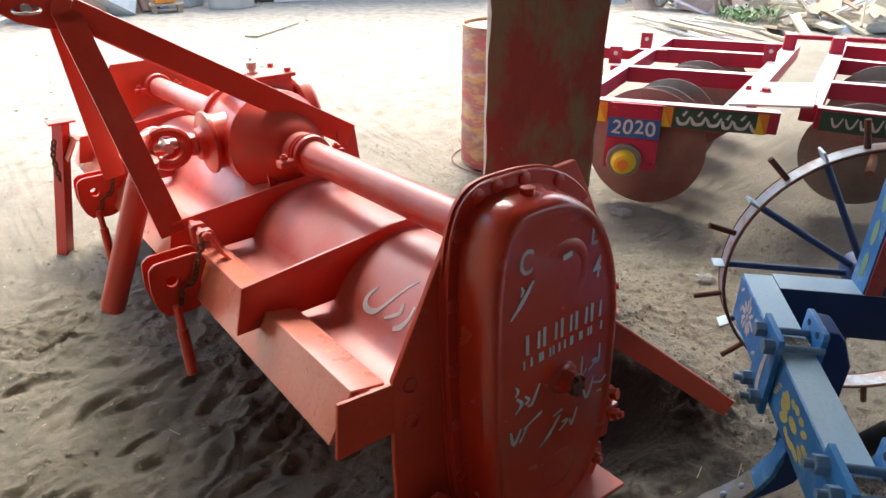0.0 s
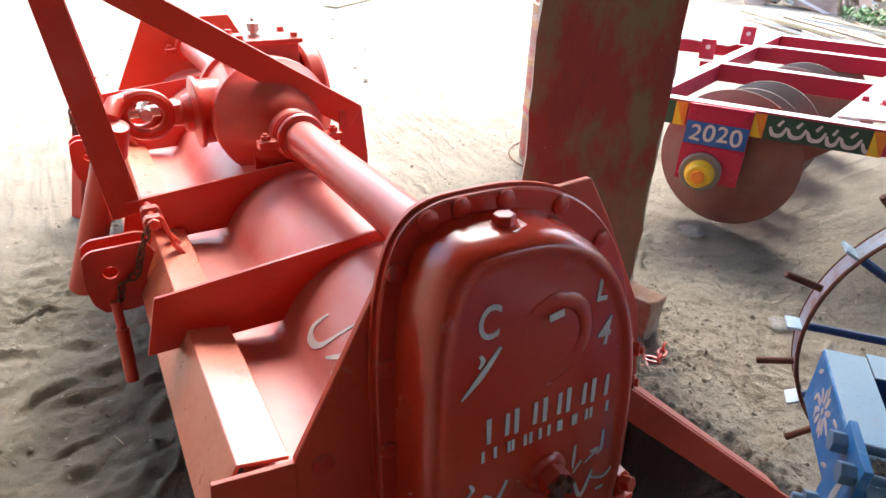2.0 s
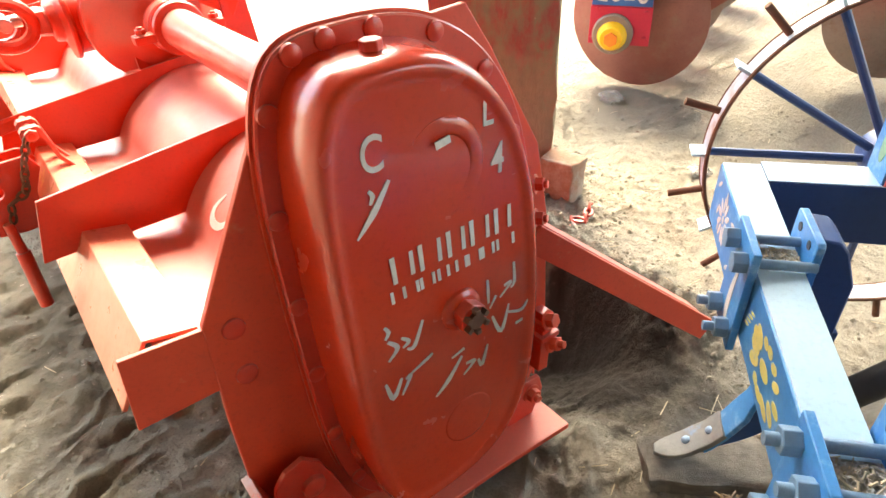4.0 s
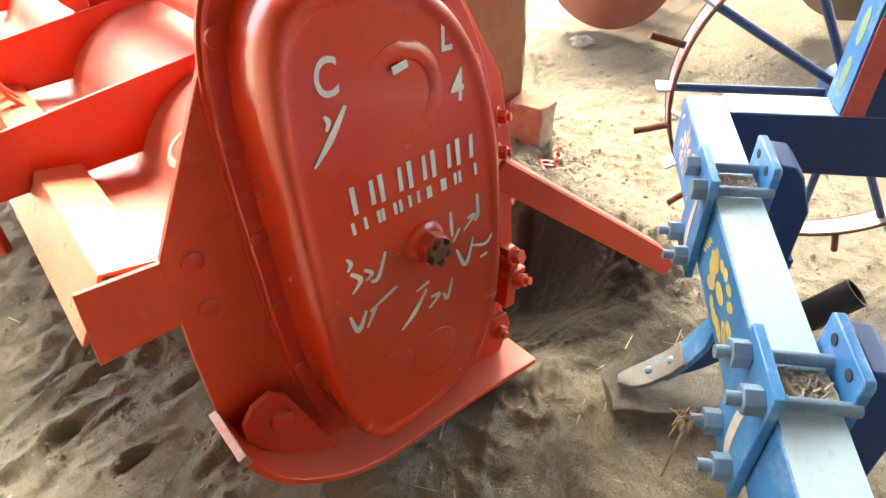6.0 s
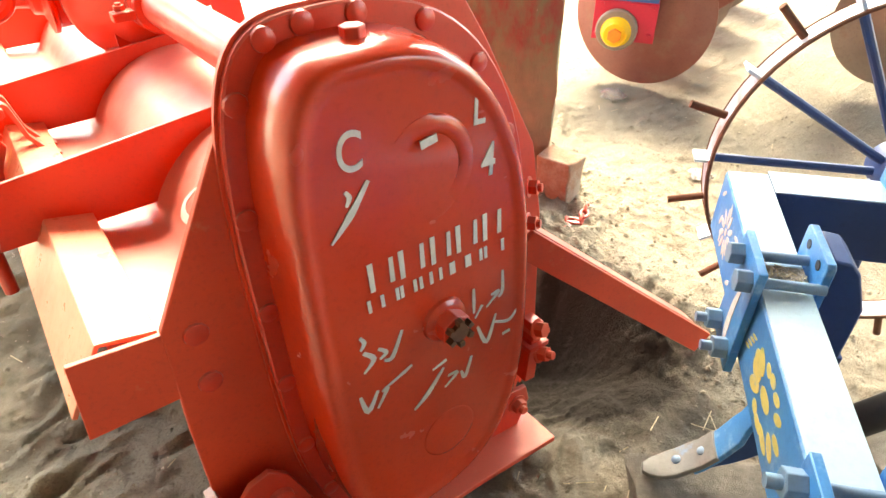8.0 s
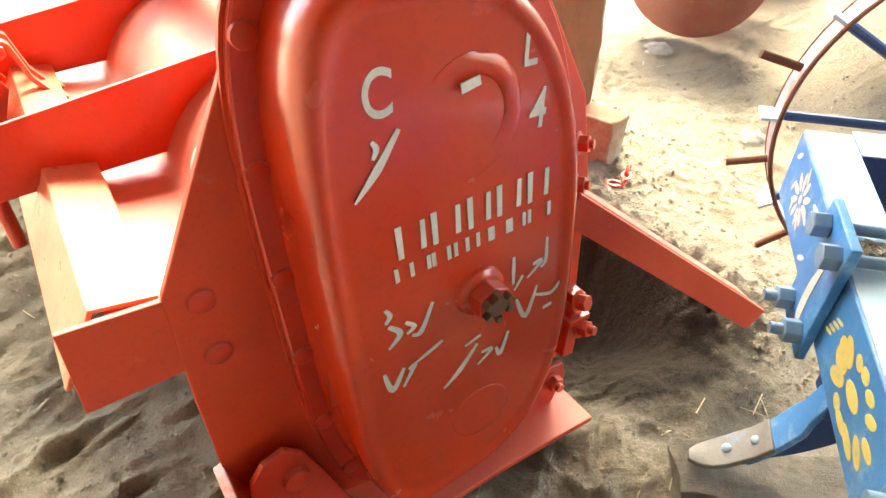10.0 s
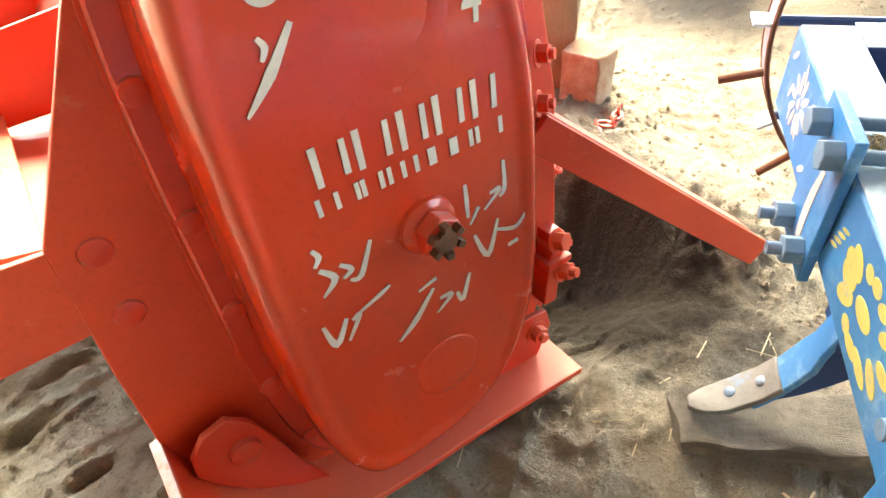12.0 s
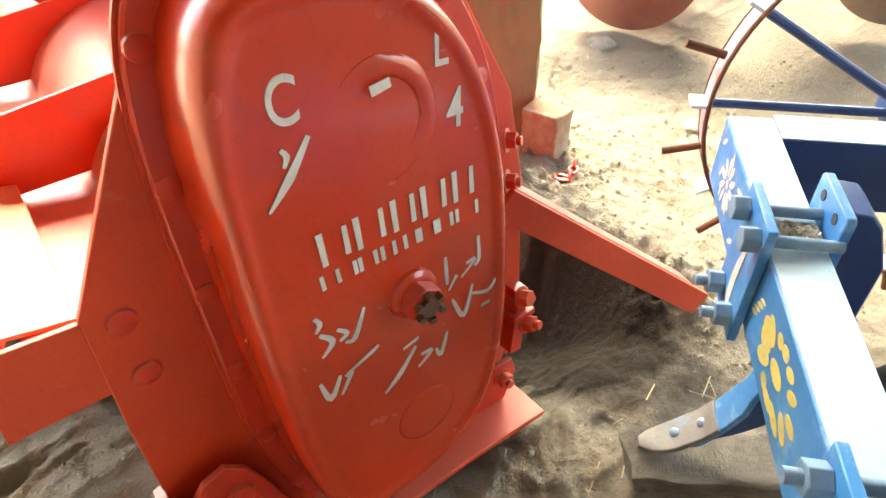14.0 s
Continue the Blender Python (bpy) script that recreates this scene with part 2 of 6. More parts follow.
def sand_material():
    m, nt, b = nodes_of("yard_sand")
    tc = nt.nodes.new("ShaderNodeTexCoord").outputs["Object"]
    big = noise_node(nt, tc, 0.7, 6, 0.6)
    mid = noise_node(nt, tc, 6.0, 8, 0.7)
    grain = noise_node(nt, tc, 160.0, 4, 0.7)
    c = mix(nt, ramp(nt, big, 0.35, 0.65), (0.300, 0.278, 0.228), (0.240, 0.220, 0.178))
    # towards the west the soil is paler and greyer nearby, darker further along y
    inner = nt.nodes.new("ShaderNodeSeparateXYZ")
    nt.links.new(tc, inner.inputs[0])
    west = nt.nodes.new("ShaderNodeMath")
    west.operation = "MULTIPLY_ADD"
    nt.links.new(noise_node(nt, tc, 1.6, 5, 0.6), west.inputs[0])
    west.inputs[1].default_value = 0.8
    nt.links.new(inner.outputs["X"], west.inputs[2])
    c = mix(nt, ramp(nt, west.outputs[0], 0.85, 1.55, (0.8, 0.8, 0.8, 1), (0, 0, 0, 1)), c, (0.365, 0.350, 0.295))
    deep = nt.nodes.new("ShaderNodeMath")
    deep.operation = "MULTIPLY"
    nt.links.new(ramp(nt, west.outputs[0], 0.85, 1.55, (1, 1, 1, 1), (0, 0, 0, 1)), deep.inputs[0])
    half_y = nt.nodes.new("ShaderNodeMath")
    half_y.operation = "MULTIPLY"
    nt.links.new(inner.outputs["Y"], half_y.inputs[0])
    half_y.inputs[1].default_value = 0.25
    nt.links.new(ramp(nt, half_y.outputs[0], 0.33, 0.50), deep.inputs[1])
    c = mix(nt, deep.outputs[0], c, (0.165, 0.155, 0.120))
    # further along y the sand grows paler, with an uneven edge
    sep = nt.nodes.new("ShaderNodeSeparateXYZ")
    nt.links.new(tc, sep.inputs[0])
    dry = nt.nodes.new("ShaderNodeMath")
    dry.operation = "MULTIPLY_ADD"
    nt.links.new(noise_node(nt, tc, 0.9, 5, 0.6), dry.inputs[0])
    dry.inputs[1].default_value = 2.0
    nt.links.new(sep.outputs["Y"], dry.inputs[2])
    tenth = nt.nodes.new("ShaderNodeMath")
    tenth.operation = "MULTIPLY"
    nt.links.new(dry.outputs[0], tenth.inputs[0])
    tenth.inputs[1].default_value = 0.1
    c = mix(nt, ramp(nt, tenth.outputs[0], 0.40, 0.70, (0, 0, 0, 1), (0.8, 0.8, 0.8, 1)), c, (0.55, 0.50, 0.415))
    c = mix(nt, ramp(nt, mid, 0.45, 0.72), c, (0.250, 0.222, 0.170))
    c = mix(nt, ramp(nt, grain, 0.50, 0.72, (0, 0, 0, 1), (0.7, 0.7, 0.7, 1)), c, (0.155, 0.138, 0.110))
    speck = ramp(nt, noise_node(nt, tc, 48.0, 3, 0.5), 0.70, 0.74)
    c = mix(nt, speck, c, (0.46, 0.41, 0.34))
    # shade in the dip, put into the colour as a soft dark oval
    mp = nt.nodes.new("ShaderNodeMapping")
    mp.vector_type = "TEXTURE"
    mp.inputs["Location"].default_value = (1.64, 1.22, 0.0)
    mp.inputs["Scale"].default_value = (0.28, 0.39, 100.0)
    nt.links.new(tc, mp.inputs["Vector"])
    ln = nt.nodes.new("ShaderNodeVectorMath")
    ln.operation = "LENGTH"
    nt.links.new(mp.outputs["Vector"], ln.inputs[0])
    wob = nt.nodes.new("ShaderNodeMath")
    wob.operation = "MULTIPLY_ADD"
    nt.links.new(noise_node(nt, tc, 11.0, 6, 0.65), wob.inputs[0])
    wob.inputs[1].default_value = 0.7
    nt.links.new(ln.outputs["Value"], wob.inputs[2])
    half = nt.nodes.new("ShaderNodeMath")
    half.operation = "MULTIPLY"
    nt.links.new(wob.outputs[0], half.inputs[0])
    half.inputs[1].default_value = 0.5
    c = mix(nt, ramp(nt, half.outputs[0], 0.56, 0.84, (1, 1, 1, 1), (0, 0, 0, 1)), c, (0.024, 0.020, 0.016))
    nt.links.new(c, b.inputs["Base Color"])
    b.inputs["Roughness"].default_value = 0.95
    b.inputs["Specular IOR Level"].default_value = 0.15
    add = nt.nodes.new("ShaderNodeMath")
    add.operation = "MULTIPLY_ADD"
    nt.links.new(grain, add.inputs[0])
    add.inputs[1].default_value = 0.35
    nt.links.new(noise_node(nt, tc, 28.0, 8, 0.7), add.inputs[2])
    bump(nt, b, add.outputs[0], 1.0, 0.022)
    return m


def pillar_material():
    """Old column paint: dark red with olive green patches, pale plaster where it has flaked."""
    m, nt, b = nodes_of("peeling_column_paint")
    tc = nt.nodes.new("ShaderNodeTexCoord").outputs["Object"]
    mp = nt.nodes.new("ShaderNodeMapping")
    mp.inputs["Scale"].default_value = (1.0, 1.0, 0.45)
    nt.links.new(tc, mp.inputs["Vector"])
    v = mp.outputs["Vector"]
    c = mix(nt, ramp(nt, noise_node(nt, v, 3.4, 8, 0.68), 0.43, 0.53), (0.21, 0.048, 0.036), (0.145, 0.160, 0.085))
    c = mix(nt, ramp(nt, noise_node(nt, v, 5.5, 7, 0.7), 0.54, 0.68, (0, 0, 0, 1), (0.5, 0.5, 0.5, 1)), c, (0.065, 0.050, 0.036))
    c = mix(nt, ramp(nt, noise_node(nt, v, 9.0, 8, 0.7), 0.60, 0.68), c, (0.24, 0.075, 0.050))
    # soil splashed up the foot
    sep = nt.nodes.new("ShaderNodeSeparateXYZ")
    nt.links.new(tc, sep.inputs[0])
    up = nt.nodes.new("ShaderNodeMath")
    up.operation = "MULTIPLY_ADD"
    nt.links.new(noise_node(nt, tc, 4.0, 6, 0.65), up.inputs[0])
    up.inputs[1].default_value = 0.9
    nt.links.new(sep.outputs["Z"], up.inputs[2])
    c = mix(nt, ramp(nt, up.outputs[0], 0.45, 0.95, (0.8, 0.8, 0.8, 1), (0, 0, 0, 1)), c, (0.36, 0.21, 0.14))
    c = mix(nt, ramp(nt, noise_node(nt, tc, 16.0, 9, 0.75), 0.66, 0.69), c, (0.46, 0.40, 0.32))
    nt.links.new(c, b.inputs["Base Color"])
    b.inputs["Roughness"].default_value = 0.7
    bump(nt, b, noise_node(nt, v, 34.0, 8, 0.75), 0.9, 0.012)
    return m


def barrel_material():
    m, nt, b = nodes_of("rusted_red_barrel_paint")
    tc = nt.nodes.new("ShaderNodeTexCoord").outputs["Object"]
    mp = nt.nodes.new("ShaderNodeMapping")
    mp.inputs["Scale"].default_value = (1.0, 1.0, 3.2)
    nt.links.new(tc, mp.inputs["Vector"])
    v = mp.outputs["Vector"]
    c = mix(nt, ramp(nt, noise_node(nt, v, 2.5, 6, 0.6), 0.40, 0.60), (0.40, 0.11, 0.095), (0.30, 0.19, 0.155))
    c = mix(nt, ramp(nt, noise_node(nt, v, 3.7, 8, 0.7), 0.48, 0.56), c, (0.48, 0.31, 0.12))
    c = mix(nt, ramp(nt, noise_node(nt, v, 7.0, 8, 0.7), 0.54, 0.64), c, (0.42, 0.37, 0.32))
    nt.links.new(c, b.inputs["Base Color"])
    b.inputs["Roughness"].default_value = 0.6
    bump(nt, b, noise_node(nt, tc, 40.0, 6, 0.7), 0.25, 0.004)
    return m


SAND, PILLAR_PAINT, BARREL_PAINT = sand_material(), pillar_material(), barrel_material()


# ---------------------------------------------------------------- mesh helpers
def empty(name, m=None):
    e = new(name)
    e.empty_display_size = 0.1
    if m is not None:
        e.matrix_world = m
    return e


def finish(bm, name, material, smooth=35):
    bmesh.ops.recalc_face_normals(bm, faces=bm.faces)
    me = bpy.data.meshes.new(name)
    bm.to_mesh(me)
    bm.free()
    me.materials.append(material)
    if smooth:
        me.polygons.foreach_set("use_smooth", [True] * len(me.polygons))
        me.set_sharp_from_angle(angle=radians(smooth))
    return me


def part(name, bm, material, parent=None, label="", bevel=0.0, smooth=35):
    """Links a bmesh as one mesh object, under a thing or a part."""
    ob = new(name, finish(bm, name, material, smooth))
    if parent is not None:
        ob.parent = parent
    if bevel:
        md = ob.modifiers.new("bevel", "BEVEL")
        md.width, md.segments, md.limit_method, md.angle_limit = bevel, 2, "ANGLE", radians(40)
    if label:
        tagged(ob, label)
    return ob


def box(bm, c, s, m=None):
    """A box with centre c and size s, turned by m if given."""
    mat = Matrix.Translation(c) @ (m.to_4x4() if m is not None else Matrix()) @ Matrix.Diagonal((*s, 1))
    return bmesh.ops.create_cube(bm, size=1.0, matrix=mat)["verts"]


def axes(a, b, up=(0, 0, 1)):
    """A rotation whose x runs from a to b, and whose z is as near up as can be."""
    x = (Vector(b) - Vector(a)).normalized()
    y = Vector(up).cross(x)
    if y.length < 1e-5:
        y = Vector((0, 1, 0))
    y.normalize()
    return Matrix((x, y, x.cross(y))).transposed()


def bar(bm, a, b, width, height, up=(0, 0, 1)):
    a, b = Vector(a), Vector(b)
    return box(bm, (a + b) / 2, ((b - a).length, width, height), axes(a, b, up))


def rod(bm, a, b, r, seg=16, r2=None):
    a, b = Vector(a), Vector(b)
    m = Matrix.Translation((a + b) / 2) @ (b - a).to_track_quat("Z", "Y").to_matrix().to_4x4()
    return bmesh.ops.create_cone(bm, cap_ends=True, segments=seg, radius1=r, radius2=r if r2 is None else r2, depth=(b - a).length, matrix=m)["verts"]


def pipe(bm, a, b, r, wall, seg=24):
    """A hollow pipe from a to b."""
    a, b = Vector(a), Vector(b)
    q = axes(a, b)
    rings = []
    for p, rr in ((a, r), (b, r), (b, r - wall), (a, r - wall)):
        rings.append([bm.verts.new(p + q @ Vector((0, rr * math.cos(2 * math.pi * i / seg), rr * math.sin(2 * math.pi * i / seg)))) for i in range(seg)])
    for k in range(4):
        r0, r1 = rings[k], rings[(k + 1) % 4]
        for i in range(seg):
            bm.faces.new((r0[i], r0[(i + 1) % seg], r1[(i + 1) % seg], r1[i]))


def prism(bm, pts, y0, y1):
    """A polygon of (x, z) pulled from y0 to y1."""
    lo = [bm.verts.new((x, y0, z)) for x, z in pts]
    hi = [bm.verts.new((x, y1, z)) for x, z in pts]
    bm.faces.new(lo)
    bm.faces.new(hi[::-1])
    n = len(pts)
    for i in range(n):
        bm.faces.new((lo[i], lo[(i + 1) % n], hi[(i + 1) % n], hi[i]))


def loft(bm, rings, cap_first=False, cap_last=False):
    rows = [[bm.verts.new(p) for p in ring] for ring in rings]
    n = len(rows[0])
    for r0, r1 in zip(rows, rows[1:]):
        for i in range(n):
            bm.faces.new((r0[i], r0[(i + 1) % n], r1[(i + 1) % n], r1[i]))
    if cap_first:
        bm.faces.new(rows[0])
    if cap_last:
        bm.faces.new(rows[-1][::-1])
    return rows


def lathe(bm, profile, m, seg=24):
    """A profile of (radius, height) turned round the z axis of m; both ends closed where the radius is above zero."""
    rings = [[m @ Vector((r * math.cos(2 * math.pi * i / seg), r * math.sin(2 * math.pi * i / seg), h)) for i in range(seg)] for r, h in profile]
    loft(bm, rings, True, True)


def ribbon(bm, profile, y0, y1, t):
    """A bent sheet: the (x, z) profile pulled along y, with thickness t."""
    outer = [Vector((x, z)) for x, z in profile]
    inner = []
    for i, p in enumerate(outer):
        d = (outer[min(i + 1, len(outer) - 1)] - outer[max(i - 1, 0)]).normalized()
        inner.append(p + Vector((d.y, -d.x)) * t)
    pts = [(p.x, p.y) for p in outer] + [(p.x, p.y) for p in reversed(inner)]
    lo = [bm.verts.new((x, y0, z)) for x, z in pts]
    hi = [bm.verts.new((x, y1, z)) for x, z in pts]
    n, k = len(pts), len(outer)
    for i in range(n):
        bm.faces.new((lo[i], lo[(i + 1) % n], hi[(i + 1) % n], hi[i]))
    for row in (lo, hi):
        for i in range(k - 1):
            bm.faces.new((row[i], row[i + 1], row[n - 2 - i], row[n - 1 - i]))


def holed_plate(bm, pts, hole, r, y0, y1, n=44):
    """A plate in the x-z plane, with a round hole through it."""
    outer, inner = [], []
    for k in range(n):
        a = 2 * math.pi * k / n
        dx, dz = math.cos(a), math.sin(a)
        best = 1e9
        for (ax, az), (bx, bz) in zip(pts, pts[1:] + pts[:1]):
            ex, ez = bx - ax, bz - az
            det = ex * dz - ez * dx
            if abs(det) < 1e-9:
                continue
            u = ((hole[0] - ax) * dz - (hole[1] - az) * dx) / det
            d = (ex * (az - hole[1]) - ez * (ax - hole[0])) / det
            if -1e-6 <= u <= 1 + 1e-6 and d > 0:
                best = min(best, d)
        outer.append((hole[0] + best * dx, hole[1] + best * dz))
        inner.append((hole[0] + r * dx, hole[1] + r * dz))
    loft(bm, [[(x, yy, z) for x, z in ring] for ring, yy in ((outer, y0), (outer, y1), (inner, y1), (inner, y0), (outer, y0))])
    bmesh.ops.remove_doubles(bm, verts=bm.verts, dist=1e-6)


def hexbolt(bm, p, d, r, h, shank=0.0, washer=True):
    """A hexagon head at p standing out along d, with a washer and a bit of shank."""
    p, d = Vector(p), Vector(d).normalized()
    if washer:
        rod(bm, p, p + d * 0.003, r * 1.35, 16)
        p = p + d * 0.003
    rod(bm, p, p + d * h, r, 6)
    if shank:
        rod(bm, p + d * h, p + d * (h + shank), r * 0.55, 10)


def torus(bm, m, rx, ry, r, seg=14, tube=6):
    rings = []
    for i in range(seg):
        a = 2 * math.pi * i / seg
        c, d = Vector((rx * math.cos(a), ry * math.sin(a), 0)), Vector((ry * math.cos(a), rx * math.sin(a), 0)).normalized()
        rings.append([m @ (c + d * (r * math.cos(2 * math.pi * j / tube)) + Vector((0, 0, r * math.sin(2 * math.pi * j / tube)))) for j in range(tube)])
    rings.append(rings[0])
    rows = [[bm.verts.new(p) for p in ring] for ring in rings[:-1]]
    for i in range(seg):
        a, b = rows[i], rows[(i + 1) % seg]
        for j in range(tube):
            bm.faces.new((a[j], a[(j + 1) % tube], b[(j + 1) % tube], b[j]))


def sweep(bm, pts, r, seg=10):
    """A round bar through the points."""
    pts = [Vector(p) for p in pts]
    rings = []
    for i, p in enumerate(pts):
        d = pts[min(i + 1, len(pts) - 1)] - pts[max(i - 1, 0)]
        q = axes((0, 0, 0), d, (0.3, 0.2, 1))
        rings.append([p + q @ Vector((0, r * math.cos(2 * math.pi * k / seg), r * math.sin(2 * math.pi * k / seg))) for k in range(seg)])
    loft(bm, rings, True, True)


def chain(name, pts, link, wire, material, parent, label=""):
    """A chain of links along the polyline."""
    holder = bmesh.new()
    pts = [Vector(p) for p in pts]
    run = []
    for a, b in zip(pts, pts[1:]):
        n = max(1, round((b - a).length / (link * 1.5)))
        run += [(a.lerp(b, (i + 0.5) / n), b - a) for i in range(n)]
    for i, (c, d) in enumerate(run):
        q = axes((0, 0, 0), d, (0.1, 0.2, 1)).to_4x4()
        torus(holder, Matrix.Translation(c) @ q @ pose(0, 0, 0, 90 if i % 2 else 15, 0, 0), link, link * 0.6, wire)
    return part(name, holder, material, parent, label)


def letters(text, size, depth=0.0008):
    """A mesh of letters in the x-y plane, from the built-in font."""
    cu = bpy.data.curves.new("letters", "FONT")
    cu.body, cu.size, cu.extrude, cu.align_x, cu.align_y = text, size, depth, "CENTER", "CENTER"
    cu.offset = size * 0.012
    ob = bpy.data.objects.new("letters", cu)
    scene.collection.objects.link(ob)
    me = bpy.data.meshes.new_from_object(ob.evaluated_get(bpy.context.evaluated_depsgraph_get()))
    bpy.data.objects.remove(ob)
    bpy.data.curves.remove(cu)
    return me


def text_part(name, text, size, m, material, parent, label=""):
    me = letters(text, size)
    me.materials.clear()
    me.materials.append(material)
    ob = new(name, me)
    ob.parent = parent
    ob.matrix_local = m
    if label:
        tagged(ob, label)
    return ob


def brush_curve(pts, widths):
    """A smooth curve through 2D points, with its widths."""
    if len(pts) < 3:
        return pts, widths
    fine, wide = [], []
    for i in range(len(pts) - 1):
        p0, p1, p2, p3 = pts[max(i - 1, 0)], pts[i], pts[i + 1], pts[min(i + 2, len(pts) - 1)]
        for j in range(5):
            f = j / 5
            fine.append(0.5 * (2 * p1 + (p2 - p0) * f + (2 * p0 - 5 * p1 + 4 * p2 - p3) * f * f + (3 * p1 - p0 - 3 * p2 + p3) * f ** 3))
            wide.append(widths[i] + (widths[i + 1] - widths[i]) * f)
    return fine + [pts[-1]], wide + [widths[-1]]


def stroke(bm, pts, widths, m, t=0.0012):
    """A brush stroke: a flat ribbon of changing width through (x, y) points in the plane of m."""
    pts = [Vector((x, y)) for x, y in pts]
    pts, widths = brush_curve(pts, widths)
    left, right = [], []
    for i, p in enumerate(pts):
        d = (pts[min(i + 1, len(pts) - 1)] - pts[max(i - 1, 0)]).normalized()
        n = Vector((-d.y, d.x)) * widths[i] / 2
        left.append(p + n)
        right.append(p - n)
    lo_l, lo_r, hi_l, hi_r = ([bm.verts.new(m @ Vector((p.x, p.y, z))) for p in side] for side, z in ((left, 0.0), (right, 0.0), (left, t), (right, t)))
    for i in range(len(pts) - 1):
        bm.faces.new((hi_l[i], hi_l[i + 1], hi_r[i + 1], hi_r[i]))
        bm.faces.new((lo_l[i], lo_r[i], lo_r[i + 1], lo_l[i + 1]))
        bm.faces.new((lo_l[i], lo_l[i + 1], hi_l[i + 1], hi_l[i]))
        bm.faces.new((lo_r[i], hi_r[i], hi_r[i + 1], lo_r[i + 1]))
    for i in (0, len(pts) - 1):
        bm.faces.new((lo_l[i], hi_l[i], hi_r[i], lo_r[i]))


# ---------------------------------------------------------------- ground, shelter
SCUFFS = {}


def lay_scuffs():
    """Heel drags in the soft soil: short curved troughs with a pushed-up lip, kept by 0.1 m cells."""
    rng = random.Random(31)
    for _ in range(170):
        x, y = rng.uniform(-0.9, 1.0), rng.uniform(0.45, 3.2)
        a = rng.gauss(0.05, 0.40)
        l, w, d = rng.uniform(0.05, 0.16), rng.uniform(0.010, 0.026), rng.uniform(0.008, 0.024)
        bend = rng.uniform(-1.4, 1.4)
        r = l + 0.06
        for i in range(math.floor((x - r) * 10), math.floor((x + r) * 10) + 1):
            for j in range(math.floor((y - r) * 10), math.floor((y + r) * 10) + 1):
                SCUFFS.setdefault((i, j), []).append((x, y, math.cos(a), math.sin(a), l, w, d, bend))


lay_scuffs()


def ground_height(x, y):
    far = max(0.0, min(1.0, (math.hypot(x - 1.2, y - 1.4) - 2.6) / 4.0))
    p = Vector((x, y, 0.0))
    near = 1.0 - far
    h = 0.012 * noise.noise(p * 1.7)
    # the yard lies a little lower beyond the machines
    low = max(0.0, min(1.0, (x - 1.35) / 0.8))
    fall = max(0.0, min(1.0, (y - 2.3) / 1.5))
    low = max(low, fall)
    back = max(0.0, min(1.0, (math.hypot(x - 2.6, y - 1.9) - 1.7) / 2.2))
    h -= 0.092 * low * low * (3.0 - 2.0 * low) * (1.0 - back * back * (3.0 - 2.0 * back))
    if near > 0.0:
        # trodden ridges, scuffs and crumbled clumps
        h += 0.017 * near * noise.fractal(p * 6.0, 0.75, 2.0, 6)
        rough = max(0.0, 0.35 + noise.noise(p * 1.9 + Vector((7, 3, 0))))
        for k, (u, v) in enumerate(((2.2 * x + 1.1 * y, 5.0 * y - 3.0 * x), (4.2 * x - 2.0 * y, 3.0 * y + 2.5 * x))):
            ridge = 1.0 - abs(noise.noise(Vector((u * 1.3, v * 1.3, 3.0 + 5.0 * k))))
            h += near * rough * (0.014 * max(0.0, ridge - 0.78) * 4.5 + 0.010 * max(0.0, ridge - 0.93) * 14.0)
        wave = noise.noise(p * 2.3 + Vector((3, 8, 0))) * 5.0 + 0.35 * noise.noise(p * 13.0)
        saw = wave - math.floor(wave)
        h += 0.013 * near * min(1.0, rough * 1.4) * saw ** 4
        h -= 0.024 * near * max(0.0, noise.noise(p * 4.6 + Vector((2, 9, 0))) - 0.22)
        for sx, sy, ca, sa, l, w, d, bend in SCUFFS.get((math.floor(x * 10), math.floor(y * 10)), ()):
            u = (x - sx) * ca + (y - sy) * sa
            if abs(u) < l:
                v = (y - sy) * ca - (x - sx) * sa - bend * u * u
                taper = (1.0 - (u / l) ** 2) ** 2
                h += d * taper * (0.9 * math.exp(-((v - 1.5 * w) / w) ** 2) - math.exp(-(v / (0.8 * w)) ** 2))
        clump = noise.fractal(p * 26.0 + Vector((1, 5, 0)), 0.8, 2.0, 3)
        h += 0.0065 * near * max(0.0, clump - 0.05) * (0.4 + rough)
    # a dip behind the chain case that climbs to a crumbling bank beyond it
    along = max(0.0, min(1.0, (y - 0.80) / 0.25)) * max(0.0, min(1.0, (2.1 - y) / 0.5))
    if along > 0 and 1.1 < x < 2.7:
        wob = 0.03 * noise.noise(p * 4.0)
        lump = 1.0 + 0.40 * noise.fractal(p * 14.0, 0.8, 2.0, 4)
        crest = 1.86 + wob
        h += along * 0.085 * math.exp(-((x - crest) / (0.09 if x < crest else 0.26)) ** 2) * (lump if x > crest - 0.12 else 1.0)
        toe = max((x - 1.40) * 0.30 + (y - 1.08) * 0.954, (y - 0.93) * 0.75) + 0.5 * wob
        deep = max(0.0, min(1.0, toe / 0.34))
        deep = deep * deep * (3.0 - 2.0 * deep)
        climb = max(0.0, min(1.0, (crest - 0.01 - x) / 0.17))
        climb = climb * climb * (3.0 - 2.0 * climb)
        h -= deep * max(0.0, min(1.0, (2.1 - y) / 0.5)) * climb * 0.30 * (1.0 if x > 1.25 else (x - 1.1) / 0.15)
    return h - 0.004


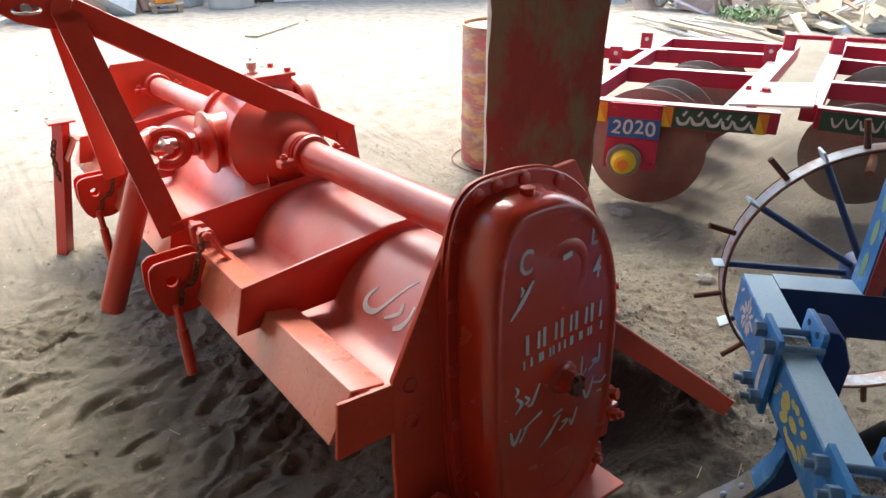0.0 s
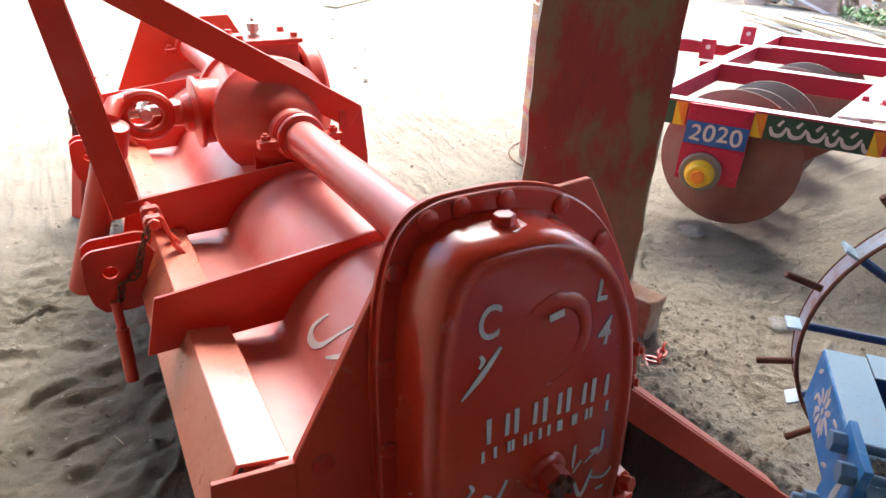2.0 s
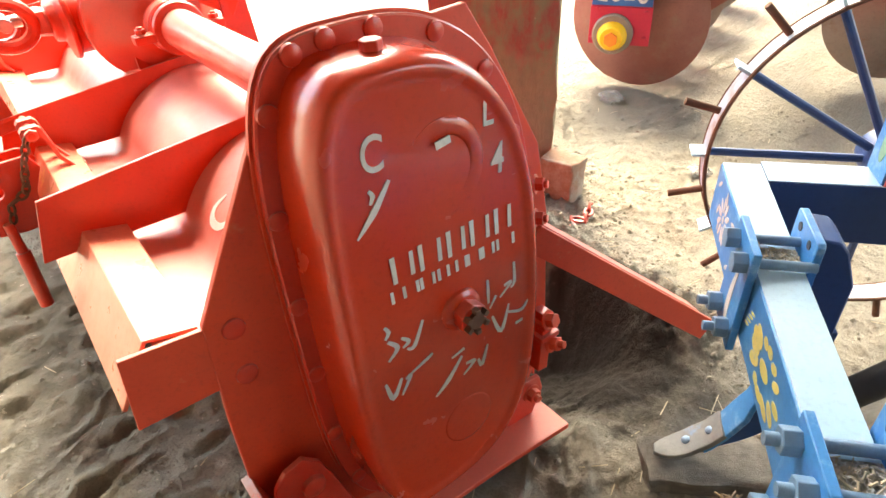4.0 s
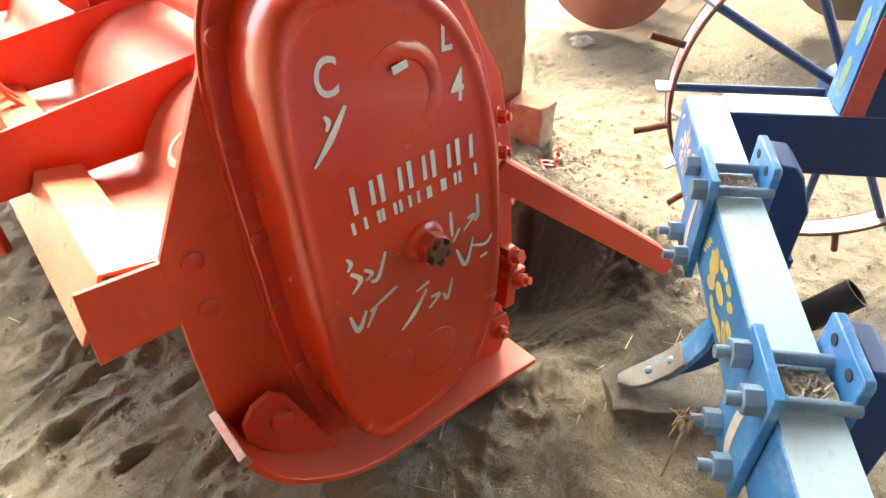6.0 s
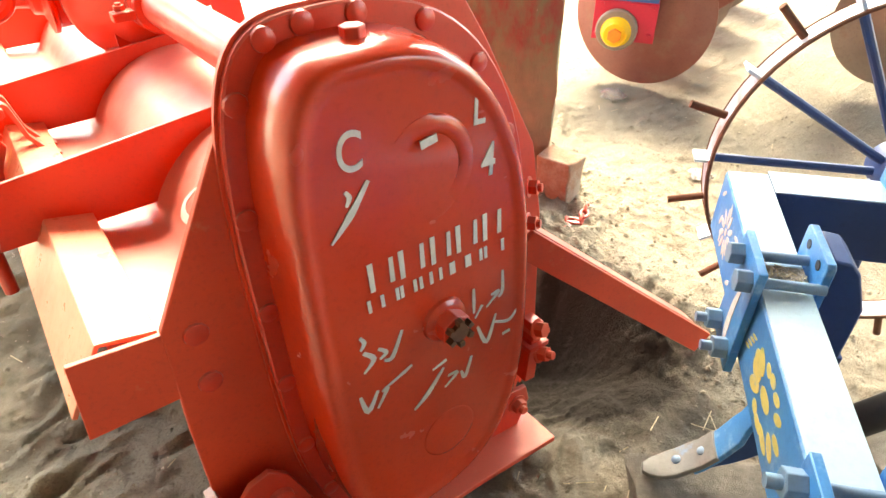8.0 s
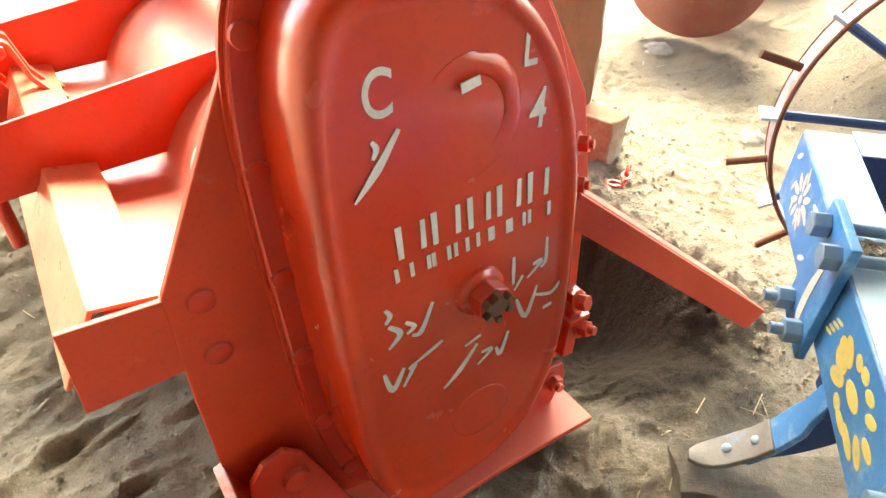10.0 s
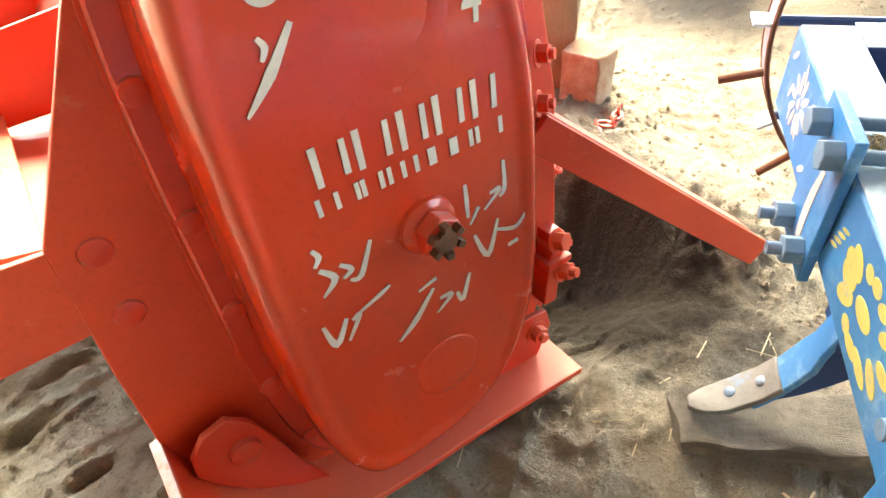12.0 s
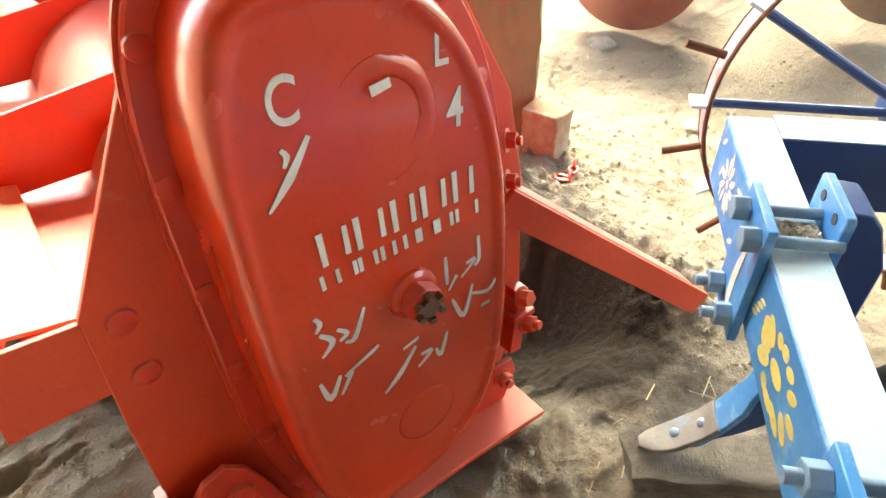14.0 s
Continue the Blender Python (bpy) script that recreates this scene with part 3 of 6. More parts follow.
def build_ground():
    def spread(lo, hi, step, reach):
        mid = list(np.arange(lo, hi + 1e-6, step))
        out, s = [], step
        d = 0.0
        while d < reach:
            s *= 1.12
            d += s
            out.append(d)
        return [lo - v for v in reversed(out)] + mid + [hi + v for v in out]
    xs, ys = spread(-0.9, 2.8, 0.0078, 400.0), spread(0.4, 3.2, 0.0078, 400.0)
    verts = [(x, y, ground_height(x, y)) for y in ys for x in xs]
    w = len(xs)
    faces = [(j * w + i, j * w + i + 1, (j + 1) * w + i + 1, (j + 1) * w + i) for j in range(len(ys) - 1) for i in range(w - 1)]
    me = bpy.data.meshes.new("ground")
    me.from_pydata(verts, [], faces)
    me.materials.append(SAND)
    me.polygons.foreach_set("use_smooth", [True] * len(me.polygons))
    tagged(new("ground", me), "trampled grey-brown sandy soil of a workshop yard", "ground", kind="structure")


build_ground()

# The column and the tin shelter that it carries
PILLAR = pose(2.190, 2.192, 0, 0, 0, -42)


def build_pillar():
    bm = bmesh.new()
    rings = []
    for k in range(41):
        z = -0.2 + 3.4 * k / 40
        ring = []
        for i in range(40):
            s = i / 40 * 4
            side, f = int(s), s - int(s)
            c = [(-1, -1), (1, -1), (1, 1), (-1, 1)]
            a, b = c[side], c[(side + 1) % 4]
            x, y = (a[0] + (b[0] - a[0]) * f) * 0.236, (a[1] + (b[1] - a[1]) * f) * 0.190
            corner = 0.006 if f == 0 else 0.0
            n = noise.noise(Vector((x * 9, y * 9, z * 6))) * 0.006 + noise.noise(Vector((x * 30, y * 30, z * 25))) * 0.004 * (3 if f == 0 else 1)
            k2 = 1 + (n - corner) / 0.22
            ring.append((x * k2, y * k2, z))
        rings.append(ring)
    loft(bm, rings, True, True)
    ob = part("pillar", bm, PILLAR_PAINT, smooth=50)
    ob.data.materials.append(PALE_SIDE)
    # the face towards -x takes the paler colour
    for f in ob.data.polygons:
        if f.normal.x < -0.75:
            f.material_index = 1
    ob.matrix_world = PILLAR
    tagged(ob, "square masonry column with flaking dark red and green paint", "pillar", kind="structure")


build_pillar()


def build_shelter():
    # The eave overhangs the column towards the yard. The roof is unseen; its reach is set by the shade wanted below.
    m = pose(1.955, 2.05, 3.2)
    bm = bmesh.new()
    n = 156
    top, bot = [], []
    for i in range(n + 1):
        x = -6.5 + 11.2 * i / n
        z = 0.02 * (1 if i % 2 else -1)
        top.append([bm.verts.new((x, y, z + 0.004 - 0.05 * y * 0.4)) for y in (1.25, -5.2)])
        bot.append([bm.verts.new((x, y, z - 0.05 * y * 0.4)) for y in (1.25, -5.2)])
    for i in range(n):
        bm.faces.new((top[i][0], top[i + 1][0], top[i + 1][1], top[i][1]))
        bm.faces.new((bot[i][0], bot[i][1], bot[i + 1][1], bot[i + 1][0]))
    ob = part("ceiling", bm, TIN, smooth=0)
    ob.matrix_world = m
    tagged(ob, "corrugated tin shelter roof carried by the column", "roof", kind="structure")
    # unseen wall, added to cut the light from the back
    bm = bmesh.new()
    box(bm, (-2.5, -5.3, -1.5), (8.0, 0.2, 3.8))
    w = part("wall_south", bm, UNSEEN_WALL)
    w.matrix_world = m
    tagged(w, "unseen back wall added to hold off light from behind", "wall", kind="structure")
    # unseen wall, added to keep the western sky off the ground
    bm = bmesh.new()
    box(bm, (-3.3, -1.5, -1.5), (0.2, 5.5, 3.8))
    w = part("wall_west", bm, UNSEEN_WALL)
    w.matrix_world = m
    tagged(w, "unseen side wall added to block the western sky", "wall", kind="structure")


build_shelter()

# ---------------------------------------------------------------- the red rotary tiller
TILLER = pose(0.93, 1.08, 0, -3.5, 0, -1)
FACE = -0.098      # the cover's flat front
LONG = 2.80        # from the chain case to the far side plate


def egg(th, grow=0.0, grow_r=None):
    """The chain case's outline: straight towards the front, round towards the rear. grow: metres outwards."""
    gr = grow if grow_r is None else grow_r
    c, s = math.cos(th), math.sin(th)
    a = (0.288 + gr) if c > 0 else (0.137 + grow)
    b = 0.455 + grow
    n = (2.5 if s > 0 else 2.9) if c > 0 else (3.8 if s > 0 else 3.2)
    k = (abs(c) ** n + abs(s) ** n) ** (-1.0 / n)
    return 0.03 + a * c * k, 0.55 + b * s * k


def egg_ring(grow, y, n=96, grow_r=None):
    out = []
    for i in range(n):
        x, z = egg(2 * math.pi * i / n, grow, grow_r)
        out.append((x, y, z))
    return out


def build_tiller():
    t = empty("rotary_tiller", TILLER)
    tagged(t, "orange-red painted rotary tiller with hand-lettered chain case, standing on sand", "farm machine")

    # side plate behind the chain case, with its pointed upper corners
    bm = bmesh.new()
    prism(bm, [(-0.268, 0.650), (-0.064, 1.013), (0.0, 1.005), (0.198, 1.010), (0.268, 1.013), (0.315, 0.935), (0.425, 0.72), (0.450, 0.56), (0.450, 0.24), (0.38, 0.05), (-0.20, 0.05), (-0.270, 0.14), (-0.284, 0.26), (-0.280, 0.45)], 0.018, 0.032)
    side = part("side_plate", bm, ORANGE, t, bevel=0.002)
    for x, z in ((-0.225, 0.625), (-0.228, 0.531)):
        bm = bmesh.new()
        lathe(bm, [(0.020, -0.001), (0.018, 0.004), (0.011, 0.007), (0.0005, 0.0075)], Matrix.Translation((x, 0.018, z)) @ pose(0, 0, 0, 90), 14)
        part("rivet", bm, RED, side)
    # bolted rim of the chain case
    bm = bmesh.new()
    loft(bm, [egg_ring(0.032, 0.018, grow_r=0.070), egg_ring(0.032, 0.0, grow_r=0.070), egg_ring(0.029, -0.003, grow_r=0.067), egg_ring(-0.006, -0.003)], False, False)
    rim = part("case_rim", bm, RED, t)
    bm = bmesh.new()
    loft(bm, [egg_ring(0.037, 0.018, grow_r=0.075), egg_ring(0.037, 0.010, grow_r=0.075), egg_ring(0.032, 0.010, grow_r=0.070)])
    part("gasket_edge", bm, ORANGE, rim)
    for k in range(20):
        th = 2 * math.pi * (k + 0.5) / 20
        x, z = egg(th, 0.016, 0.045)
        bm = bmesh.new()
        lathe(bm, [(0.0170, -0.001), (0.0155, 0.0040), (0.010, 0.0062), (0.0005, 0.0067)], Matrix.Translation((x, -0.003, z)) @ pose(0, 0, 0, 90), 12)
        part("rim_bolt", bm, RED, rim)
    # pressed cover
    bm = bmesh.new()
    steps = [(0.003, -0.0035), (0.001, -0.012), (-0.001, -0.045), (-0.002, -0.068), (-0.005, -0.084), (-0.009, -0.094), (-0.013, -0.1020), (-0.019, -0.1050), (-0.025, -0.1045), (-0.031, -0.1005), (-0.036, -0.0982), (-0.044, -0.0975)]
    rings = [egg_ring(g, y) for g, y in steps]
    for f in (0.82, 0.60, 0.35, 0.12):
        rings.append([(0.09 + (x - 0.09) * f, FACE + 0.0008 * math.sin(x * 19 + z * 11) * f, 0.55 + (z - 0.55) * f) for x, _, z in egg_ring(-0.044, 0)])
    loft(bm, rings, False, True)
    cover = part("chain_cover", bm, RED_COVER, t, "glossy orange-red pressed cover with hand-painted white lettering", smooth=60)

    def boss(x, z, r, h, squash=1.0):
        b2 = bmesh.new()
        prof = [(r, 0.0)] + [(r * math.cos(a), h * (0.25 + 0.75 * math.sin(a)) if a > 0 else 0) for a in (0.15, 0.4, 0.7, 1.0, 1.3)] + [(0.0005, h)]
        lathe(b2, prof, Matrix.Translation((x, FACE + 0.001, z)) @ pose(0, 0, 0, 90) @ Matrix.Diagonal((1, squash, 1, 1)), 36)
        part("embossed_boss", b2, RED_COVER, cover, smooth=70)

    boss(0.112, 0.812, 0.074, 0.0022, 1.1)
    b2 = bmesh.new()
    rows = []
    for k in range(33):
        a = radians(-55 + 190 * k / 32)
        fade = math.sin(math.pi * k / 32) ** 1.2
        row = []
        for j in range(7):
            g = j / 6 * 2 - 1
            r = 0.062 + 0.013 * g
            row.append((0.119 + r * math.cos(a), FACE - 0.0010 - 0.0044 * fade * (1 - g * g), 0.816 + 1.1 * r * math.sin(a)))
        rows.append(row)
    loft(b2, [r + [(x, FACE + 0.003, z) for x, y, z in reversed(r)] for r in rows], True, True)
    part("pressed_ridge", b2, RED_COVER, cover, smooth=70)
    boss(0.125, 0.262, 0.058, 0.004)
    # shaft end with its castle nut, rusty at the tip
    m = Matrix.Translation((0.127, FACE + 0.002, 0.539)) @ pose(0, 0, 0, 90)
    bm = bmesh.new()
    lathe(bm, [(0.043, 0.0), (0.040, 0.008), (0.034, 0.012), (0.030, 0.014), (0.0005, 0.014)], m, 28)
    hub = part("shaft_boss", bm, RED_COVER, t)
    bm = bmesh.new()
    hexbolt(bm, (0.127, FACE - 0.012, 0.539), (0, -1, 0), 0.030, 0.026, 0, False)
    nut = part("castle_nut", bm, RED, hub, bevel=0.002)
    bm = bmesh.new()
    for k in range(6):
        a = radians(60 * k + 30)
        box(bm, (0.127 + 0.021 * math.cos(a), FACE - 0.044, 0.539 + 0.021 * math.sin(a)), (0.010, 0.014, 0.010), Matrix.Rotation(-a, 3, "Y"))
    rod(bm, (0.127, FACE - 0.036, 0.539), (0.127, FACE - 0.047, 0.539), 0.016, 14)
    part("nut_crown", bm, RUST, hub, "rusty shaft end in the crown of the nut", bevel=0.001)
    # filler plug on the top of the case
    bm = bmesh.new()
    lathe(bm, [(0.032, -0.020), (0.031, 0.004), (0.026, 0.008), (0.026, 0.016), (0.0005, 0.016)], Matrix.Translation((0.053, -0.044, 0.979)), 24)
    neck = part("filler_neck", bm, RED_COVER, t)
    bm = bmesh.new()
    rod(bm, (0.053, -0.044, 0.995), (0.053, -0.044, 1.002), 0.034, 6)
    rod(bm, (0.053, -0.044, 1.002), (0.053, -0.044, 1.018), 0.017, 6)
    part("filler_plug", bm, RED, neck, bevel=0.002)

    # lettering on the cover
    on_face = Matrix.Translation((0, FACE - 0.0006, 0)) @ pose(0, 0, 0, 90)
    for s, x, z, size in (("C", -0.001, 0.880, 0.078), ("L", 0.207, 0.880, 0.066), ("4", 0.223, 0.795, 0.076)):
        text_part("painted_letter", s, size, on_face @ Matrix.Translation((x, z, 0)) @ pose(0, 0, 0, 0, 0, -4) @ Matrix.Diagonal((0.72, 1, 1, 1)), WHITE_PAINT, cover, "white hand-painted letter")

    def mark(*strokes):
        for pts, w in strokes:
            b2 = bmesh.new()
            stroke(b2, pts, w, on_face)
            part("painted_mark", b2, WHITE_PAINT, cover, "white painted bar", smooth=0)

    b2 = bmesh.new()
    stroke(b2, [(0.101, 0.862), (0.128, 0.866)], [0.013, 0.012], Matrix.Translation((0, FACE - 0.0066, 0)) @ pose(0, 0, 0, 90), 0.002)
    part("painted_mark", b2, WHITE_PAINT, cover, "white painted dash", smooth=0)
    # the maker's two lines, as bars
    for x0, x1 in ((0.002, 0.045), (0.054, 0.099), (0.110, 0.148), (0.158, 0.200), (0.211, 0.249)):
        mark((((x0 + 0.004, 0.657), (x0 + 0.003, 0.707)), (0.008, 0.009)), (((x1 - 0.005, 0.660), (x1 - 0.005, 0.704)), (0.008, 0.007)))
    for x0, x1 in ((-0.003, 0.003), (0.020, 0.046), (0.054, 0.078), (0.089, 0.108), (0.126, 0.146), (0.151, 0.177), (0.183, 0.206), (0.216, 0.252)):
        mark(*[(((x, 0.622), (x - 0.001, 0.645)), (0.006, 0.006)) for x in ((x0, x1) if x1 - x0 > 0.01 else (x0,))])
    # lines of brushed writing, as bars
    mark((((0.020, 0.836), (-0.012, 0.795), (-0.045, 0.762)), (0.006, 0.012, 0.003)), (((-0.015, 0.831), (-0.010, 0.821), (-0.016, 0.809)), (0.005, 0.008, 0.004)))
    mark((((0.252, 0.580), (0.252, 0.537), (0.243, 0.526)), (0.005, 0.007, 0.005)), (((0.227, 0.539), (0.244, 0.539), (0.216, 0.517)), (0.005, 0.007, 0.003)), (((0.189, 0.571), (0.189, 0.544), (0.189, 0.518)), (0.005, 0.007, 0.004)), (((0.207, 0.527), (0.191, 0.505)), (0.006, 0.003)))
    mark((((0.196, 0.483), (0.216, 0.437), (0.237, 0.491)), (0.005, 0.010, 0.004)), (((0.235, 0.473), (0.268, 0.460), (0.289, 0.479)), (0.004, 0.007, 0.005)), (((0.253, 0.434), (0.271, 0.435)), (0.006, 0.006)))
    mark((((0.046, 0.561), (0.024, 0.517), (0.009, 0.518)), (0.005, 0.009, 0.004)), (((0.001, 0.547), (0.014, 0.533), (0.001, 0.525)), (0.005, 0.008, 0.004)), (((-0.025, 0.553), (-0.009, 0.532), (-0.029, 0.512)), (0.006, 0.010, 0.003)), (((-0.027, 0.585), (-0.021, 0.572), (-0.029, 0.560)), (0.005, 0.008, 0.004)))
    mark((((-0.042, 0.467), (-0.032, 0.428), (-0.010, 0.462)), (0.005, 0.011, 0.005)), (((-0.014, 0.423), (0.008, 0.457), (-0.003, 0.454)), (0.004, 0.008, 0.004)), (((0.009, 0.460), (0.044, 0.472), (0.058, 0.478)), (0.004, 0.007, 0.004)))
    mark((((0.181, 0.423), (0.165, 0.382), (0.157, 0.400)), (0.005, 0.009, 0.005)), (((0.128, 0.407), (0.148, 0.403), (0.120, 0.383)), (0.005, 0.008, 0.003)), (((0.120, 0.432), (0.085, 0.393), (0.054, 0.370)), (0.005, 0.011, 0.004)), (((0.127, 0.447), (0.097, 0.440)), (0.006, 0.004)))

    # skid under the case: flat runner, turned up at the front, with its brackets
    bm = bmesh.new()
    prof = [(0.418, 0.018), (0.30, 0.030), (0.20, 0.040), (0.04, 0.045), (-0.03, 0.051), (-0.10, 0.072), (-0.145, 0.100), (-0.203, 0.148), (-0.243, 0.200), (-0.265, 0.245), (-0.280, 0.302)]
    ribbon(bm, prof, -0.098, 0.030, -0.014)
    skid = part("skid", bm, ORANGE, t, "worn runner plate with scraped paint", bevel=0.002)
    bm = bmesh.new()
    ribbon(bm, [(-0.2755, 0.281), (-0.2815, 0.304)], -0.0990, 0.0310, -0.0160)
    part("skid_tip", bm, BARE, skid, "runner tip scraped to bare steel", bevel=0.001)
    bm = bmesh.new()
    prism(bm, [(-0.263, 0.250), (-0.257, 0.286), (-0.232, 0.316), (-0.195, 0.326), (-0.166, 0.296), (-0.142, 0.225), (-0.120, 0.140), (-0.094, 0.072), (-0.144, 0.101), (-0.202, 0.150), (-0.241, 0.204)], -0.026, -0.014)
    br = part("skid_bracket", bm, RED, skid, bevel=0.002)
    bm = bmesh.new()
    lathe(bm, [(0.024, 0.0), (0.022, 0.010), (0.014, 0.014), (0.0005, 0.015)], Matrix.Translation((-0.190, -0.026, 0.252)) @ pose(0, 0, 0, 90), 16)
    part("bracket_bolt", bm, RED, br)
    bm = bmesh.new()
    prism(bm, [(0.235, 0.038), (0.262, 0.10), (0.31, 0.150), (0.395, 0.135), (0.405, 0.09), (0.37, 0.024)], -0.020, -0.008)
    br = part("skid_bracket", bm, RED, skid, bevel=0.002)
    bm = bmesh.new()
    hexbolt(bm, (0.366, -0.020, 0.098), (0, -1, 0), 0.018, 0.016, 0.010)
    part("bracket_bolt", bm, ORANGE, br, bevel=0.001)

    # chain tensioner and bolts at the rear edge
    bm = bmesh.new()
    bar(bm, (0.425, 0.000, 0.31), (0.405, 0.000, 0.15), 0.040, 0.030)
    box(bm, (0.422, -0.008, 0.285), (0.050, 0.050, 0.014))
    box(bm, (0.420, -0.008, 0.250), (0.055, 0.045, 0.014))
    ten = part("tensioner_bracket", bm, RED, t, bevel=0.002)
    for p, sh in (((0.412, -0.026, 0.305), 0.0), ((0.424, -0.026, 0.228), 0.014)):
        bm = bmesh.new()
        hexbolt(bm, p, (0.25, -0.85, 0.25), 0.0175, 0.020, sh)
        part("tensioner_bolt", bm, ORANGE, ten, bevel=0.001)
    for z in (0.648, 0.570):
        bm = bmesh.new()
        hexbolt(bm, (0.395, -0.004, z), (0.5, -0.8, 0.1), 0.015, 0.016, 0.008)
        part("edge_bolt", bm, RED, side, bevel=0.001)

    # rear arm and its chain
    bm = bmesh.new()
    bar(bm, (0.400, 0.010, 0.516), (0.912, -0.128, 0.050), 0.016, 0.062)
    arm = part("rear_arm", bm, ORANGE, t, bevel=0.002)
    bm = bmesh.new()
    bar(bm, (0.418, 0.032, 0.545), (0.885, -0.092, 0.120), 0.050, 0.008)
    part("arm_flange", bm, DUSTY, arm, bevel=0.002)
    chain("chain", [(0.445, 0.04, 0.52), (0.465, 0.07, 0.47), (0.56, 0.18, 0.30), (0.78, 0.38, 0.08), (0.96, 0.52, -0.012), (1.06, 0.575, -0.016), (1.08, 0.53, -0.020), (1.15, 0.59, -0.016), (1.18, 0.55, -0.020), (1.28, 0.61, -0.016)], 0.024, 0.0055, RED, t)

    # cross tube with its two clamps, and the gearbox between
    bm = bmesh.new()
    rod(bm, (0.07, 0.034, 0.86), (0.07, LONG - 0.002, 0.86), 0.050, 40)
    tube = part("cross_tube", bm, DUSTY, t, "dusty red-painted steel cross tube")
    for y0, s in ((0.985, 1), (LONG - 0.06, -1)):
        bm = bmesh.new()
        lathe(bm, [(0.052, -0.022), (0.066, -0.020), (0.070, -0.008), (0.058, -0.004), (0.058, 0.004), (0.070, 0.008), (0.066, 0.020), (0.052, 0.022)], Matrix.Translation((0.07, y0, 0.86)) @ pose(0, 0, 0, 90), 36)
        for sx in (-1, 1):
            box(bm, (0.07 + sx * 0.092, y0, 0.852), (0.052, 0.040, 0.022))
        clamp = part("tube_clamp", bm, RED, tube, bevel=0.002)
        for sx in (-1, 1):
            bm = bmesh.new()
            hexbolt(bm, (0.07 + sx * 0.096, y0, 0.862), (0, 0, 1), 0.014, 0.012, 0.006)
            part("clamp_bolt", bm, RED, tube, bevel=0.001)
    bm = bmesh.new()
    lathe(bm, [(0.055, -0.27), (0.085, -0.265), (0.140, -0.225), (0.165, -0.215), (0.165, -0.185), (0.150, -0.175), (0.168, -0.06), (0.168, 0.095), (0.184, 0.105), (0.184, 0.150), (0.174, 0.160), (0.095, 0.315), (0.068, 0.330), (0.068, 0.365), (0.052, 0.370)], Matrix.Translation((0.07, 1.39, 0.855)) @ pose(0, 0, 0, 90), 44)
    gear = part("gearbox", bm, RED, t, bevel=0.003)
    bm = bmesh.new()
    box(bm, (0.095, 1.40, 1.00), (0.19, 0.17, 0.13))
    box(bm, (0.095, 1.40, 1.071), (0.215, 0.195, 0.016))
    lid = part("gearbox_lid", bm, DUSTY, gear, bevel=0.004)
    for x, y in ((0.012, 1.325), (0.180, 1.325), (0.012, 1.475), (0.180, 1.475)):
        bm = bmesh.new()
        hexbolt(bm, (x, y, 1.079), (0, 0, 1), 0.012, 0.012)
        part("lid_bolt", bm, RED, gear, bevel=0.001)
    bm = bmesh.new()
    lathe(bm, [(0.020, 0.0), (0.020, 0.008), (0.012, 0.009), (0.012, 0.016), (0.018, 0.018), (0.019, 0.040), (0.015, 0.044), (0.006, 0.046), (0.005, 0.056), (0.0005, 0.057)], Matrix.Translation((0.072, 1.39, 1.079)), 18)
    part("breather_cap", bm, STEEL, gear, "bright steel breather cap")
    # rear gear cover, a drum that shows behind the mast bar
    bm = bmesh.new()
    lathe(bm, [(0.03, 0.0), (0.150, 0.0), (0.160, 0.010), (0.160, 0.05), (0.145, 0.065), (0.06, 0.078), (0.0005, 0.078)], Matrix.Translation((0.195, 1.39, 0.895)) @ pose(0, 0, 0, 0, 90, 0), 32)
    part("gear_cover", bm, RED, gear, bevel=0.003)
    # input neck towards the front
    bm = bmesh.new()
    lathe(bm, [(0.100, 0.0), (0.100, 0.075), (0.112, 0.078), (0.112, 0.092), (0.085, 0.096), (0.060, 0.102), (0.055, 0.125), (0.034, 0.13), (0.030, 0.17), (0.0005, 0.17)], Matrix.Translation((-0.05, 1.39, 0.865)) @ pose(0, 0, 0, 0, -90, 0), 32)
    part("input_neck", bm, RED, gear, bevel=0.003)
    # cradle plates below the gearbox
    for y in (1.14, 1.66):
        bm = bmesh.new()
        prism(bm, [(-0.03, 0.55), (-0.03, 0.80), (0.17, 0.80), (0.17, 0.55)], y - 0.006, y + 0.006)
        part("cradle_plate", bm, RED, gear)

    # hood over the rotor
    bm = bmesh.new()
    prof = [(-0.335, 0.612), (-0.25, 0.596), (-0.185, 0.590)]
    for k in range(19):
        a = radians(154 - 142 * k / 18)
        prof.append((0.075 + 0.262 * math.cos(a), 0.488 + 0.262 * math.sin(a)))
    prof += [(0.395, 0.46), (0.415, 0.36)]
    ribbon(bm, prof, 0.034, LONG, 0.006)
    hood = part("hood", bm, DUSTY, t, "dusty red sheet-metal hood", bevel=0.0, smooth=40)
    # worn white writing on the hood
    def on_hood(a, y, off):
        return Vector((0.075 + (0.262 + off) * math.cos(radians(a)), y, 0.488 + (0.262 + off) * math.sin(radians(a))))
    for pts, wid in ((((131, 0.336), (139, 0.352), (144, 0.340), (144, 0.310), (140, 0.285), (131, 0.262), (121, 0.242), (116, 0.230)), (0.004, 0.012, 0.018, 0.016, 0.010, 0.007, 0.006, 0.004)),
                     (((143, 0.255), (140, 0.235), (136, 0.215), (131, 0.222)), (0.005, 0.009, 0.012, 0.007)),
                     (((145, 0.212), (142, 0.190), (136, 0.178), (129, 0.183)), (0.010, 0.016, 0.010, 0.006))):
        bm = bmesh.new()
        rows = []
        pts, wid = brush_curve([Vector(p) for p in pts], wid)
